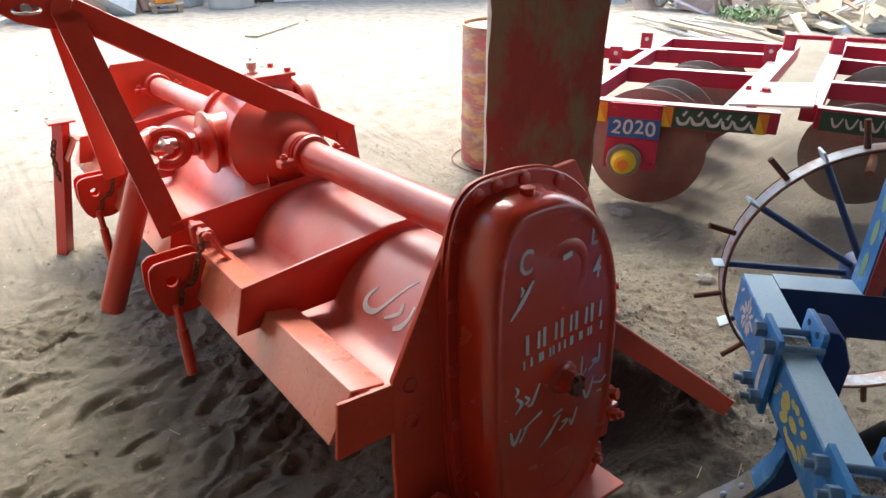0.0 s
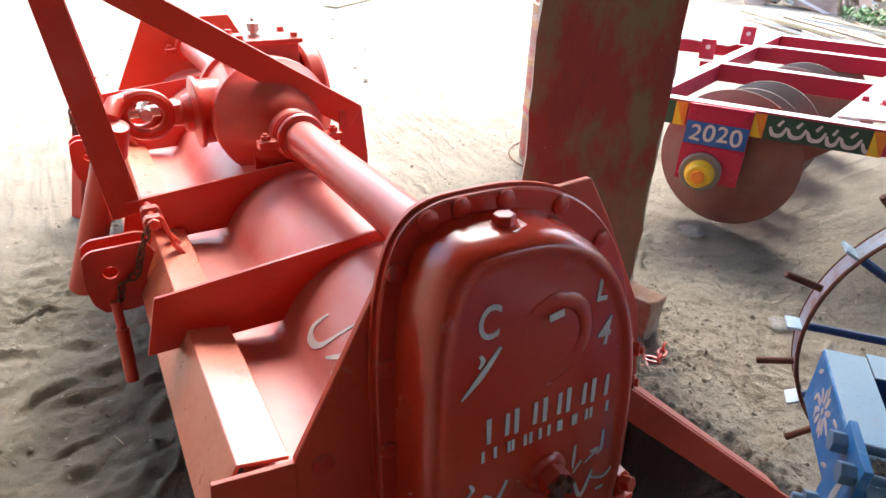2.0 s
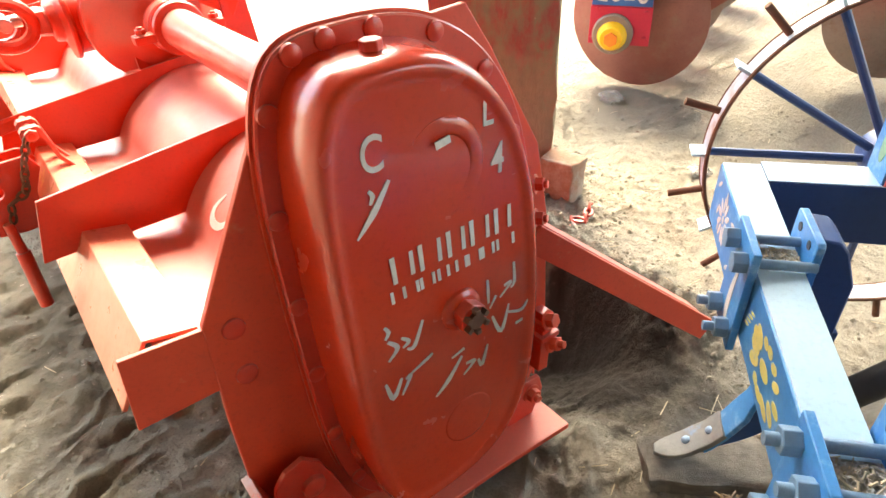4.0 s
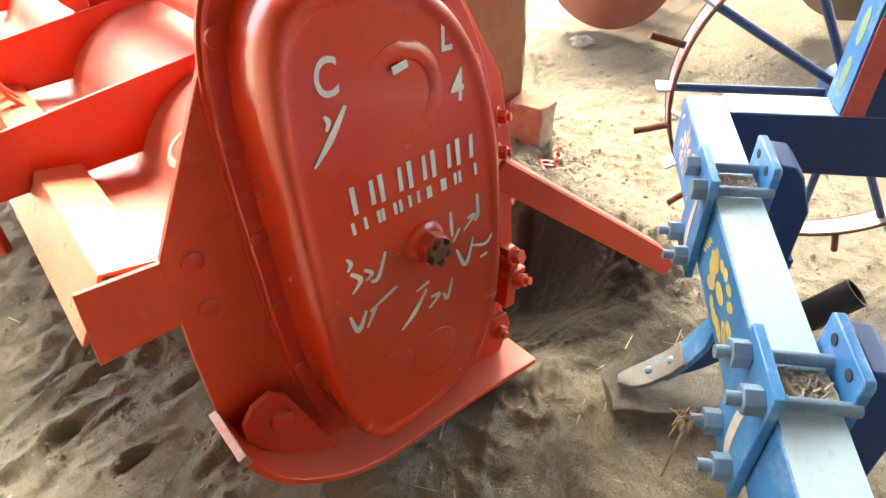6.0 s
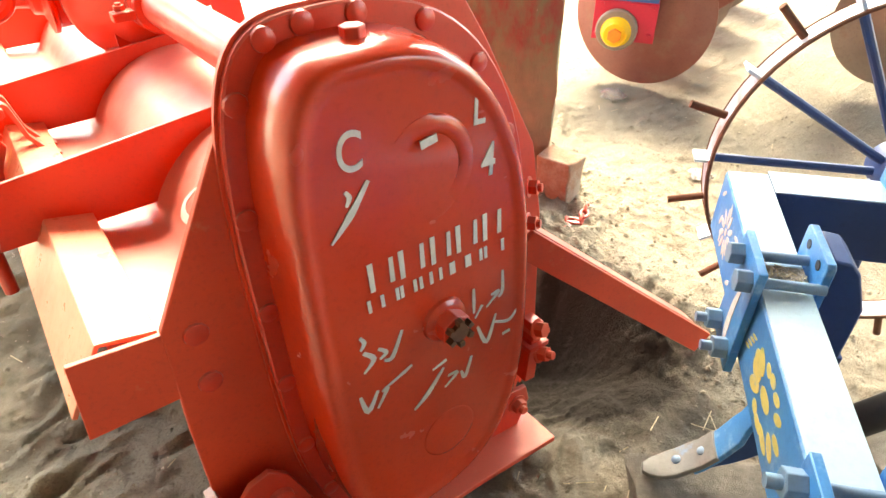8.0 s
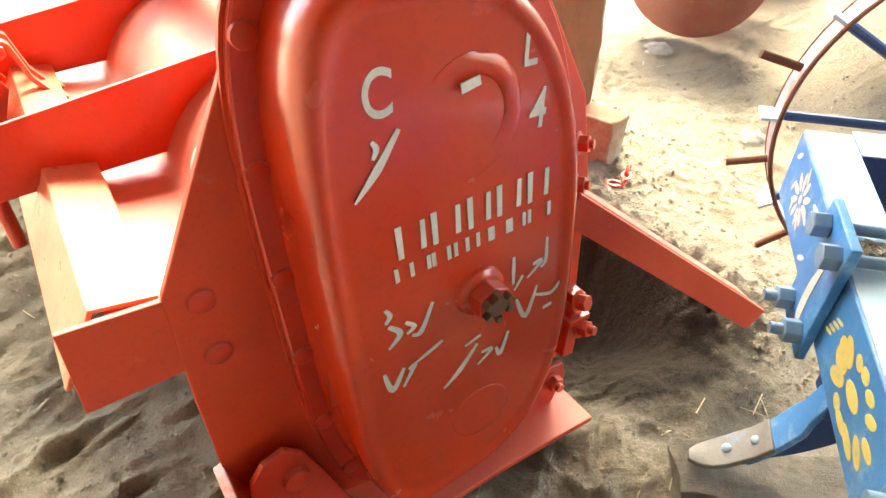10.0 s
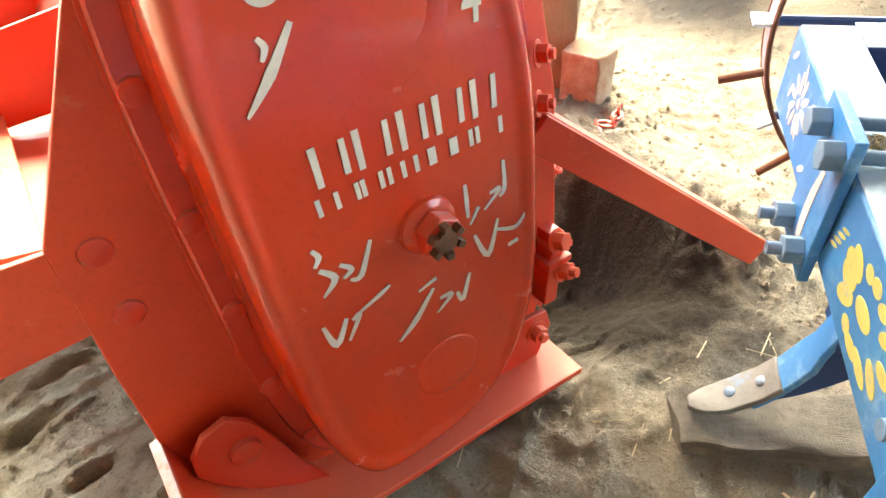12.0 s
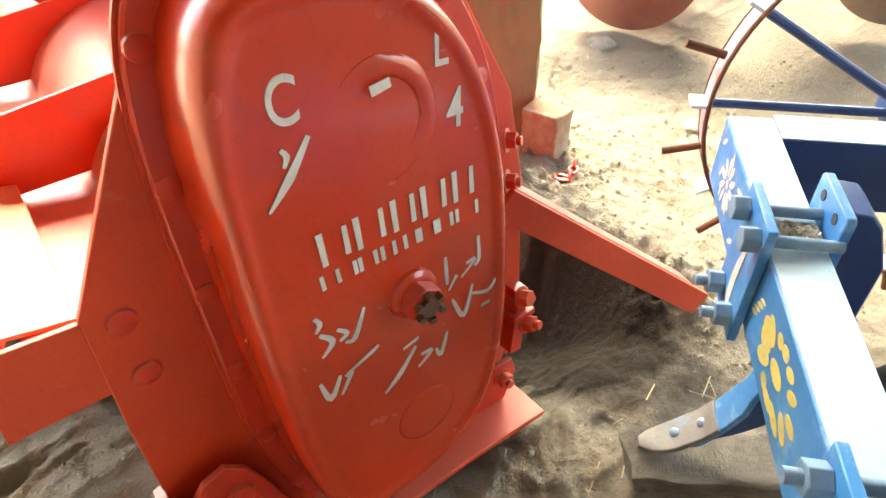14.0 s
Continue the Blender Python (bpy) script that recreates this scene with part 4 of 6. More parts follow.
        for i, (a, y) in enumerate(pts):
            a0, y0 = pts[max(i - 1, 0)]
            a1, y1 = pts[min(i + 1, len(pts) - 1)]
            d = Vector(((a1 - a0) * 0.262 * math.pi / 180, y1 - y0)).normalized() * wid[i] / 2
            da, dy = math.degrees(-d.y / 0.262), d.x
            rows.append([on_hood(a + da, y + dy, 0.0012), on_hood(a - da, y - dy, 0.0012), on_hood(a - da, y - dy, -0.002), on_hood(a + da, y + dy, -0.002)])
        loft(bm, rows, True, True)
        part("painted_mark", bm, WHITE_PAINT, hood, "white brushed writing that cannot be read", smooth=0)
    # unseen curtain below the hood, added to keep light out of the dip
    bm = bmesh.new()
    ribbon(bm, [(0.412, 0.37), (0.435, 0.22), (0.445, 0.06)], 0.05, LONG - 0.01, 0.006)
    part("rear_light_baffle", bm, RED, t, bevel=0.0)
    # cross plates that carry tube and hood
    for y in (0.48, 1.04, 1.93, 2.45):
        bm = bmesh.new()
        prism(bm, [(-0.430, 0.612), (-0.397, 0.734), (0.06, 0.776), (0.16, 0.780), (0.16, 0.70), (-0.05, 0.68), (-0.134, 0.612), (-0.28, 0.612)], y - 0.005, y + 0.005)
        part("cross_plate", bm, RED, t, bevel=0.0015)
    # front beam: an angle with its ridge up
    bm = bmesh.new()
    ribbon(bm, [(-0.413, 0.545), (-0.348, 0.650), (-0.268, 0.633)], 0.052, LONG - 0.01, 0.008)
    beam = part("front_beam", bm, BEAM_TOP, t, "angle-iron front beam with scuffed yellowish paint", bevel=0.002, smooth=0)
    bm = bmesh.new()
    loft(bm, [[(-0.404, 0.041 + d, 0.505), (-0.390, 0.033 + d, 0.647), (-0.268, 0.019 + d, 0.646), (-0.274, 0.019 + d, 0.523)] for d in (0.0, 0.010)], True, True)
    part("end_plate", bm, ORANGE, beam, bevel=0.0015)

    # far side plate
    bm = bmesh.new()
    prism(bm, [(-0.300, 0.650), (-0.125, 0.992), (0.285, 1.000), (0.325, 0.925), (0.425, 0.72), (0.450, 0.56), (0.450, 0.28), (0.36, 0.17), (-0.20, 0.17), (-0.290, 0.30)], LONG, LONG + 0.012)
    part("side_plate", bm, ORANGE, t, bevel=0.002)
    bm = bmesh.new()
    ribbon(bm, [(0.40, 0.155), (0.0, 0.155), (-0.12, 0.170), (-0.22, 0.230), (-0.26, 0.285)], LONG - 0.04, LONG + 0.09, -0.012)
    part("skid", bm, ORANGE, t, bevel=0.002)

    # headstock: two front legs that meet at the top, two stays to the rear
    bm = bmesh.new()
    prism(bm, [(-0.65, 1.352), (-0.62, 1.405), (-0.51, 1.396), (-0.375, 1.330), (-0.40, 1.265), (-0.50, 1.286), (-0.61, 1.320)], 1.345, 1.359)
    prism(bm, [(-0.65, 1.352), (-0.62, 1.405), (-0.51, 1.396), (-0.375, 1.330), (-0.40, 1.265), (-0.50, 1.286), (-0.61, 1.320)], 1.441, 1.455)
    head = part("headstock", bm, RED, t, bevel=0.003)
    bm = bmesh.new()
    rod(bm, (-0.58, 1.30, 1.357), (-0.58, 1.50, 1.357), 0.013, 14)
    torus(bm, Matrix.Translation((-0.58, 1.32, 1.352)) @ pose(0, 0, 0, 12, 0, 0), 0.035, 0.035, 0.004, 20)
    part("top_link_pin", bm, STEEL, head, "bright steel top-link pin")
    for y0, y1 in ((1.345, 1.03), (1.455, 1.80)):
        bm = bmesh.new()
        out = -0.013 if y1 < y0 else 0.013
        a, c = Vector((-0.482, y0 + out, 1.340)), Vector((-0.398, y1, 0.700))
        bar(bm, a, c, 0.012, 0.078, (1, 0, 0.13))
        n = (c - a).cross(Vector((1, 0, 0.13))).normalized()
        rod(bm, a - n * 0.006, a + n * 0.006, 0.039, 28)
        part("front_leg", bm, RED, t, bevel=0.002)
        bm = bmesh.new()
        bar(bm, (-0.47, y0 - (0.010 if y1 < y0 else -0.010), 1.342), (0.270, y1 + (0.04 if y1 < y0 else -0.04), 0.872), 0.012, 0.080)
        part("rear_stay", bm, RED, t, bevel=0.002)
        bm = bmesh.new()
        ys = y1 + (0.05 if y1 < y0 else -0.05)
        prism(bm, [(0.22, 0.75), (0.22, 0.893), (0.294, 0.903), (0.306, 0.745), (0.30, 0.60), (0.22, 0.60)], ys - 0.006, ys + 0.006)
        part("stay_plate", bm, RED, t, bevel=0.002)

    # lower hitch points: a pair of lugs clamped to the beam, with pin, bolts and chain
    plate = [(-0.526, 0.650), (-0.522, 0.672), (-0.502, 0.686), (-0.378, 0.688), (-0.360, 0.655), (-0.388, 0.600), (-0.402, 0.514), (-0.440, 0.509), (-0.500, 0.516), (-0.522, 0.545), (-0.530, 0.600)]
    for y in (0.915, 1.95):
        bm = bmesh.new()
        for dy in (-0.035, 0.035):
            holed_plate(bm, plate, (-0.468, 0.622), 0.017, y + dy - 0.006, y + dy + 0.006)
        lug = part("hitch_lug", bm, RED, t, bevel=0.0015)
        for dy in (-0.040, 0.027):
            bm = bmesh.new()
            ribbon(bm, [(-0.372, 0.690), (-0.371, 0.742), (-0.364, 0.750), (-0.334, 0.750), (-0.326, 0.742), (-0.310, 0.668), (-0.292, 0.640), (-0.262, 0.612)], y + dy - 0.013, y + dy + 0.013, 0.009)
            part("lug_clamp", bm, DUSTY, lug, bevel=0.002)
        bm = bmesh.new()
        rod(bm, (-0.350, y - 0.070, 0.735), (-0.350, y + 0.085, 0.735), 0.008, 12)
        part("clamp_bolt", bm, RED, lug)
        for dy, d in ((-0.055, -1), (0.042, 1)):
            bm = bmesh.new()
            hexbolt(bm, (-0.350, y + dy, 0.735), (0, d, 0), 0.015, 0.014, 0.0, False)
            part("clamp_nut", bm, DUSTY, lug, bevel=0.001)
        bm = bmesh.new()
        rod(bm, (-0.474, y - 0.050, 0.548), (-0.474, y - 0.052, 0.462), 0.012, 14)
        rod(bm, (-0.474, y - 0.052, 0.470), (-0.480, y - 0.070, 0.320), 0.0165, 14)
        part("hitch_pin", bm, RED, lug, bevel=0.002)
        chain("pin_chain", [(-0.360, y - 0.062, 0.735), (-0.388, y - 0.062, 0.680), (-0.410, y - 0.055, 0.610), (-0.450, y - 0.050, 0.590), (-0.462, y - 0.052, 0.545)], 0.013, 0.0035, RUST, lug)

    # parking stand at the far front corner, with its hanging chain
    bm = bmesh.new()
    rod(bm, (-0.585, 2.70, 0.085), (-0.430, 2.70, 0.765), 0.040, 4)
    box(bm, (-0.585, 2.70, 0.087), (0.14, 0.14, 0.008))
    box(bm, (-0.430, 2.70, 0.772), (0.12, 0.11, 0.010))
    stand = part("parking_stand", bm, RED, t, bevel=0.002)
    chain("stand_chain", [(-0.485, 2.64, 0.70), (-0.510, 2.64, 0.62), (-0.510, 2.64, 0.50)], 0.017, 0.005, RUST, stand)
    bm = bmesh.new()
    ribbon(bm, [(-0.462, 0.600), (-0.400, 0.700), (-0.295, 0.640), (-0.360, 0.535)], 2.58, 2.76, 0.010)
    part("stand_socket", bm, BEAM_TOP, stand, "pale scuffed angle-iron socket", bevel=0.002)

    # rotor with its curved blades, in the shade of the hood
    bm = bmesh.new()
    rod(bm, (0.07, 0.03, 0.33), (0.07, LONG - 0.02, 0.33), 0.045, 20)
    part("rotor_shaft", bm, RUST, t)
    for k in range(11):
        y = 0.16 + 0.25 * k
        for a in (20 + 40 * k, 200 + 40 * k):
            bm = bmesh.new()
            d = Vector((math.cos(radians(a)), 0, math.sin(radians(a))))
            c = Vector((0.07, y, 0.33))
            bar(bm, c + d * 0.04, c + d * 0.20, 0.008, 0.045, (0, 0, 1) if abs(d.z) < 0.9 else (1, 0, 0))
            side_dir = Vector((-d.z, 0, d.x))
            bar(bm, c + d * 0.19, c + d * 0.215 + side_dir * 0.05 + Vector((0, 0.05, 0)), 0.008, 0.045, (0, 1, 0.1))
            part("tine", bm, RUST, t)
    return t


build_tiller()


def build_drive_shaft():
    """The shaft that hangs from the gearbox's input by a universal joint."""
    s = empty("drive_shaft", TILLER)
    tagged(s, "red cardan drive shaft hanging down from its universal joint", "drive shaft")
    bm = bmesh.new()
    rod(bm, (-0.165, 1.39, 0.865), (-0.225, 1.39, 0.875), 0.040, 20)
    box(bm, (-0.20, 1.39, 0.875), (0.03, 0.10, 0.06))
    part("splined_sleeve", bm, DUSTY, s, bevel=0.003)
    bm = bmesh.new()
    torus(bm, Matrix.Translation((-0.285, 1.345, 0.885)) @ pose(0, 0, 0, 90, 12, 0), 0.066, 0.058, 0.019, 28, 10)
    torus(bm, Matrix.Translation((-0.300, 1.43, 0.875)) @ pose(0, 0, 0, 90, 12, 0), 0.060, 0.054, 0.018, 28, 10)
    part("yoke", bm, RED, s)
    bm = bmesh.new()
    rod(bm, (-0.285, 1.33, 0.885), (-0.285, 1.45, 0.885), 0.018, 16)
    rod(bm, (-0.33, 1.39, 0.885), (-0.24, 1.39, 0.885), 0.018, 16)
    part("joint_cross", bm, STEEL, s, "bright worn joint cross", bevel=0.002)
    bm = bmesh.new()
    sweep(bm, [(-0.32, 1.37, 0.925), (-0.36, 1.34, 0.925), (-0.385, 1.305, 0.90), (-0.397, 1.292, 0.84)], 0.028, 14)
    part("yoke", bm, RED, s)
    bm = bmesh.new()
    rod(bm, (-0.375, 1.270, 0.885), (-0.402, 1.300, 0.795), 0.040, 24, 0.046)
    rod(bm, (-0.402, 1.292, 0.812), (-0.572, 1.465, 0.315), 0.043, 24)
    part("shaft_tube", bm, RED, s, bevel=0.003)


build_drive_shaft()

# ---------------------------------------------------------------- the blue implement
BEAM = pose(1.727, 0.951, 0.008, 0, 0, 40.9)     # x along the beam, -y to its right, z up
FLOWER_Y = 0.0016


def build_blue():
    b = empty("blue_implement", BEAM)
    tagged(b, "blue painted tool-bar implement with floral decoration and lugged wheel", "farm machine")
    w = 0.081
    bm = bmesh.new()
    box(bm, (-0.715, -w / 2, 0.532), (1.43, w, 0.136))
    main = part("main_beam", bm, BLUE, b, bevel=0.004)
    # thin pale skin: the sky's light painted on the beam's top
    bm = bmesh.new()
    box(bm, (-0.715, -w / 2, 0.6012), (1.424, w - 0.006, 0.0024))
    part("beam_lit_top", bm, PALE_LIT_BLUE, main, "top of the beam, skylight painted in as pale blue")
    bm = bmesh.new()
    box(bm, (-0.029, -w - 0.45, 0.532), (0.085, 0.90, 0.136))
    cross = part("cross_beam", bm, NAVY, b, "dark navy cross beam with skylight painted on its upper side", bevel=0.004)
    # the same painted skylight on the cross beam
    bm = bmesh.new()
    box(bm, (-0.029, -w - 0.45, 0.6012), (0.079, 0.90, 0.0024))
    part("beam_lit_top", bm, PALE_LIT_BLUE, cross)

    # painted flowers on the side of the beam
    on_side = Matrix.Translation((0, FLOWER_Y - 0.0012, -0.012)) @ pose(0, 0, 0, 90, 0, 180)

    def petal(x, z, r1, r2, a, mat, name="painted_petal"):
        bm2 = bmesh.new()
        m = on_side @ Matrix.Translation((-x, z, 0)) @ pose(0, 0, 0, 0, 0, a)
        lathe(bm2, [(1.0, 0.0), (0.97, 0.0005), (0.0005, 0.0007)], m @ Matrix.Diagonal((r1, r2, 1, 1)), 16)
        part(name, bm2, mat, main, smooth=0)

    for x0 in (-0.536, -1.02):
        petal(x0, 0.543, 0.026, 0.0125, 0, FLOWER)
        for dx, dz, r1, r2, a in ((0.060, 0.000, 0.024, 0.017, 0), (0.054, 0.022, 0.023, 0.012, 25), (0.050, -0.022, 0.025, 0.012, -25), (0.070, 0.012, 0.018, 0.012, 10),
                                  (0.024, 0.036, 0.013, 0.0085, 10), (0.000, 0.040, 0.014, 0.009, 0), (-0.030, 0.036, 0.015, 0.008, -12), (-0.055, 0.024, 0.016, 0.008, -25),
                                  (0.020, -0.038, 0.014, 0.009, 5), (-0.008, -0.042, 0.022, 0.008, 0), (-0.040, -0.038, 0.026, 0.0085, 8), (-0.066, -0.022, 0.022, 0.009, 20), (-0.078, 0.000, 0.018, 0.008, 0)):
            petal(x0 + dx, 0.543 + dz, r1, r2, -a, FLOWER)
        for k in range(4):
            petal(x0 + 0.125 - 0.005 * k, 0.545 + 0.011 * k - 0.016, 0.013 if x0 > -0.9 else 0.020, 0.0028 if x0 > -0.9 else 0.0042, 20, FLOWER if x0 > -0.9 else WHITE_PAINT)
    for k in range(10):
        a = 2 * math.pi * k / 10
        petal(-0.121 + 0.034 * math.cos(a), 0.545 + 0.030 * math.sin(a), 0.017, 0.0065, -math.degrees(a), WHITE_PAINT)
    petal(-0.121, 0.545, 0.008, 0.008, 0, WHITE_PAINT)
    for k in range(9):
        petal(-0.040 - 0.026 * k, 0.545 + 0.045 * math.sin(2.3 * k + 1), 0.016, 0.005, 40 + 25 * k, WHITE_PAINT, "paint_smear")

    # clamps: two plates either side, four long bolts, and the shank block that they hold
    def clamp(x0, studs):
        c = empty("beam_clamp")
        c.parent = b
        c.matrix_local = Matrix.Translation((x0, 0, 0))
        bm2 = bmesh.new()
        box(bm2, (0, 0.009, 0.540), (0.120, 0.014, 0.215))
        near_plate = part("clamp_plate", bm2, BLUE, c, bevel=0.002)
        bm2 = bmesh.new()
        stroke(bm2, [(0.012, 0.575), (0.004, 0.530), (0.006, 0.480), (0.020, 0.450)], [0.010, 0.020, 0.022, 0.006], Matrix.Translation((0, 0.0160, 0)) @ pose(0, 0, 0, 90, 0, 180), 0.001)
        part("painted_mark", bm2, WHITE_PAINT, near_plate, "white brush mark", smooth=0)
        bm2 = bmesh.new()
        prism(bm2, [(-0.035, 0.38), (-0.035, 0.652), (-0.029, 0.658), (0.079, 0.658), (0.085, 0.652), (0.085, 0.38)], -w - 0.016, -w - 0.002)
        far_plate = part("clamp_plate", bm2, BLUE, c, bevel=0.002)
        # discs stand for the drilled holes, the shade inside put into their colour
        for dx in (-0.003, 0.053):
            bm2 = bmesh.new()
            rod(bm2, (dx, -w - 0.0005, 0.636), (dx, -w - 0.0022, 0.636), 0.0085, 14)
            rod(bm2, (dx, -w - 0.0158, 0.636), (dx, -w - 0.0175, 0.636), 0.0085, 14)
            part("bolt_hole_disc", bm2, SHOP_DARK, c, "dark disc in place of a drilled hole")
        bm2 = bmesh.new()
        side = [(-w - 0.018, 0.24), (-w - 0.018, 0.652), (-w - 0.048, 0.648), (-w - 0.064, 0.630), (-w - 0.092, 0.560), (-w - 0.092, 0.24)]
        loft(bm2, [[(dx, yy, zz) for yy, zz in side] for dx in (-0.010, 0.075)], True, True)
        part("shank_block", bm2, NAVY, c, bevel=0.004)
        for dx in (-0.036, 0.036):
            for z, mat in ((0.614, BLUE_STEEL), (0.466, BLUE_STEEL)):
                bm2 = bmesh.new()
                rod(bm2, (dx, 0.036 if z > 0.5 and not studs else 0.058, z), (dx, -w - 0.012, z), 0.009, 14)
                part("long_bolt", bm2, NUT_BLUE if z > 0.5 else mat, c, "dark blue threaded clamp bolt")
                bm2 = bmesh.new()
                hexbolt(bm2, (dx, 0.016, z), (0, 1, 0), 0.0195, 0.024, 0, False)
                part("hex_nut", bm2, NUT_BLUE, c, bevel=0.0015)
        bm2 = bmesh.new()
        rnd = random.Random(int(-x0 * 100))
        for k in range(26):
            p = Vector((rnd.uniform(-0.026, 0.026), rnd.uniform(-w + 0.005, -0.006), 0.604 + rnd.uniform(0, 0.006)))
            d = Vector((rnd.uniform(-1, 1), rnd.uniform(-1, 1), rnd.uniform(-0.1, 0.25))).normalized() * rnd.uniform(0.008, 0.022)
            rod(bm2, p - d / 2, p + d / 2, rnd.uniform(0.0008, 0.002), 5)
        part("litter", bm2, STRAW, c, "dry straw caught between the bolts")
        bm2 = bmesh.new()
        grid = []
        for i in range(15):
            row = []
            for j in range(19):
                u, v = i / 14 * 2 - 1, j / 18 * 2 - 1
                lift = max(0.0, 1.0 - max(abs(u), abs(v)) ** 4) * (0.35 + noise.fractal(Vector((u * 4, v * 5, x0 * 9)), 0.8, 2.0, 4))
                row.append((u * 0.027, -w / 2 + v * (w / 2 - 0.003), 0.6035 + 0.008 * max(0.0, lift)))
            grid.append(row)
        loft(bm2, [r + [(r[-1][0], r[-1][1], 0.6025), (r[0][0], r[0][1], 0.6025)] for r in grid], True, True)
        part("chaff", bm2, CHAFF, c, "crumbled chaff and dust caught between the bolts", smooth=0)
        return c

    clamp(-0.335, False)
    clamp(-0.768, True)

    # curved tine with its bolted, pointed share, under the far clamp
    curve = [(-0.125, 0.45), (-0.118, 0.36), (-0.105, 0.28), (-0.085, 0.205), (-0.058, 0.150), (-0.029, 0.108), (0.010, 0.074), (0.045, 0.060), (0.082, 0.056)]
    share_path, rings = [], []
    for k in range(22):
        f = k / 21 * (len(curve) - 1)
        i = min(int(f), len(curve) - 2)
        g = f - i
        y, z = (curve[i][j] * (1 - g) + curve[i + 1][j] * g for j in (0, 1))
        share_path.append(Vector((-0.305 - 0.03 * k / 21, y, z)))
    for k, p in enumerate(share_path):
        d = (share_path[min(k + 1, 21)] - share_path[max(k - 1, 0)]).normalized()
        nrm = d.cross(Vector((1, 0, 0))).normalized()
        if nrm.z < 0:
            nrm = -nrm
        hw = 0.026 if k < 8 else (0.034 if k < 16 else 0.034 * math.sqrt(max(0.0, 1.0 - ((k - 15) / 6.3) ** 2)))
        off = Vector((-0.010 * max(0, k - 15) / 6, 0, 0))
        rings.append([p + off + Vector((-hw, 0, 0)) + nrm * 0.006, p + off + nrm * 0.009, p + off + Vector((hw, 0, 0)) + nrm * 0.006, p + off + Vector((hw, 0, 0)) - nrm * 0.006, p + off + Vector((-hw, 0, 0)) - nrm * 0.006])
    bm = bmesh.new()
    loft(bm, rings[11:], True, True)
    share = part("share", bm, SHARE, b, "worn grey steel share with a rounded tip and two round bolts", bevel=0.002)
    for k in (13, 16):
        p = share_path[k] + Vector((0, 0, 0.006))
        bm = bmesh.new()
        lathe(bm, [(0.011, 0.0), (0.010, 0.006), (0.006, 0.009), (0.0005, 0.0095)], Matrix.Translation(p) @ pose(0, 0, 0, -32), 12)
        part("share_bolt", bm, BLUE_STEEL, share)
    bm = bmesh.new()
    loft(bm, [[q - Vector((0, 0, 0.010)) for q in ring] for ring in rings[:15]], True, True)
    tine = part("tine", bm, BLUE, b, "blue painted curved tine", bevel=0.002)
    bm = bmesh.new()
    rows = []
    for k in range(0, 15):
        p = share_path[k]
        d = (share_path[k + 1] - share_path[max(k - 1, 0)]).normalized()
        nrm = d.cross(Vector((1, 0, 0))).normalized()
        if nrm.z < 0:
            nrm = -nrm
        dep = 0.070 * (1 - max(0, k - 8) / 7)
        rows.append([p + Vector((sx * 0.014, 0, -0.016)) - nrm * q for sx, q in ((-1, 0.0), (1, 0.0), (1, dep), (-1, dep))])
    loft(bm, rows, True, True)
    part("tine_web", bm, NAVY, tine, "navy web under the tine", bevel=0.002)

    bm = bmesh.new()
    pipe(bm, (-0.394, -0.125, 0.250), (-0.398, -0.280, 0.432), 0.028, 0.004, 28)
    part("seed_pipe", bm, BLACK_PLASTIC, b, "short black plastic pipe")

    # painted upright standing on the cross beam
    up = empty("upright")
    up.parent = b
    up.matrix_local = Matrix.Translation((-0.03, -0.345, 0.603)) @ pose(0, 0, 0, 0, 0, 0)
    bm = bmesh.new()
    box(bm, (0.0, 0.0, 0.36), (0.085, 0.115, 0.72))
    part("upright_post", bm, NAVY, up, bevel=0.003)
    bm = bmesh.new()
    box(bm, (0.0, 0.0590, 0.36), (0.081, 0.003, 0.714))
    part("upright_face", bm, BLUE, up)
    bm = bmesh.new()
    box(bm, (-0.0440, 0.036, 0.100), (0.003, 0.040, 0.196))
    part("red_stripe", bm, STRIPE_RED, up, "faded red painted stripe")
    bm = bmesh.new()
    box(bm, (-0.0440, 0.036, 0.455), (0.003, 0.040, 0.51))
    part("green_stripe", bm, GREEN_PAINT, up, "green painted stripe")
    for k in range(7):
        bm = bmesh.new()
        m = Matrix.Translation((0.0, 0.0605, 0.07 + 0.095 * k)) @ pose(0, 0, 0, -90, 0, 0)
        lathe(bm, [(1.0, 0.0), (1.0, 0.0009), (0.0005, 0.001)], m @ Matrix.Diagonal((0.014, 0.038, 1, 1)), 14)
        part("painted_leaf", bm, PETAL, up, smooth=0)

    # lugged ground wheel beside the cross beam
    wheel = empty("ground_wheel")
    wheel.parent = b
    wheel.matrix_local = Matrix.Translation((0.240, -0.434, 0.502)) @ pose(0, 0, 0, 0, 90, 0)
    R, half, n = 0.420, 0.030, 72
    bm = bmesh.new()
    loft(bm, [[((R + dr) * math.cos(2 * math.pi * i / n), (R + dr) * math.sin(2 * math.pi * i / n), h) for i in range(n)] for dr, h in ((0, -half), (0, half), (-0.007, half), (-0.007, -half), (0, -half))])
    bmesh.ops.remove_doubles(bm, verts=bm.verts, dist=1e-5)
    rim = part("wheel_rim", bm, RIM, wheel, "pale blue steel rim rubbed bare and rusty", smooth=50)
    for h in (-half, half):
        bm = bmesh.new()
        torus(bm, Matrix.Translation((0, 0, h)), R - 0.003, R - 0.003, 0.0052, 72, 6)
        part("rim_edge", bm, RUST, rim, "rusty worn rim edge")
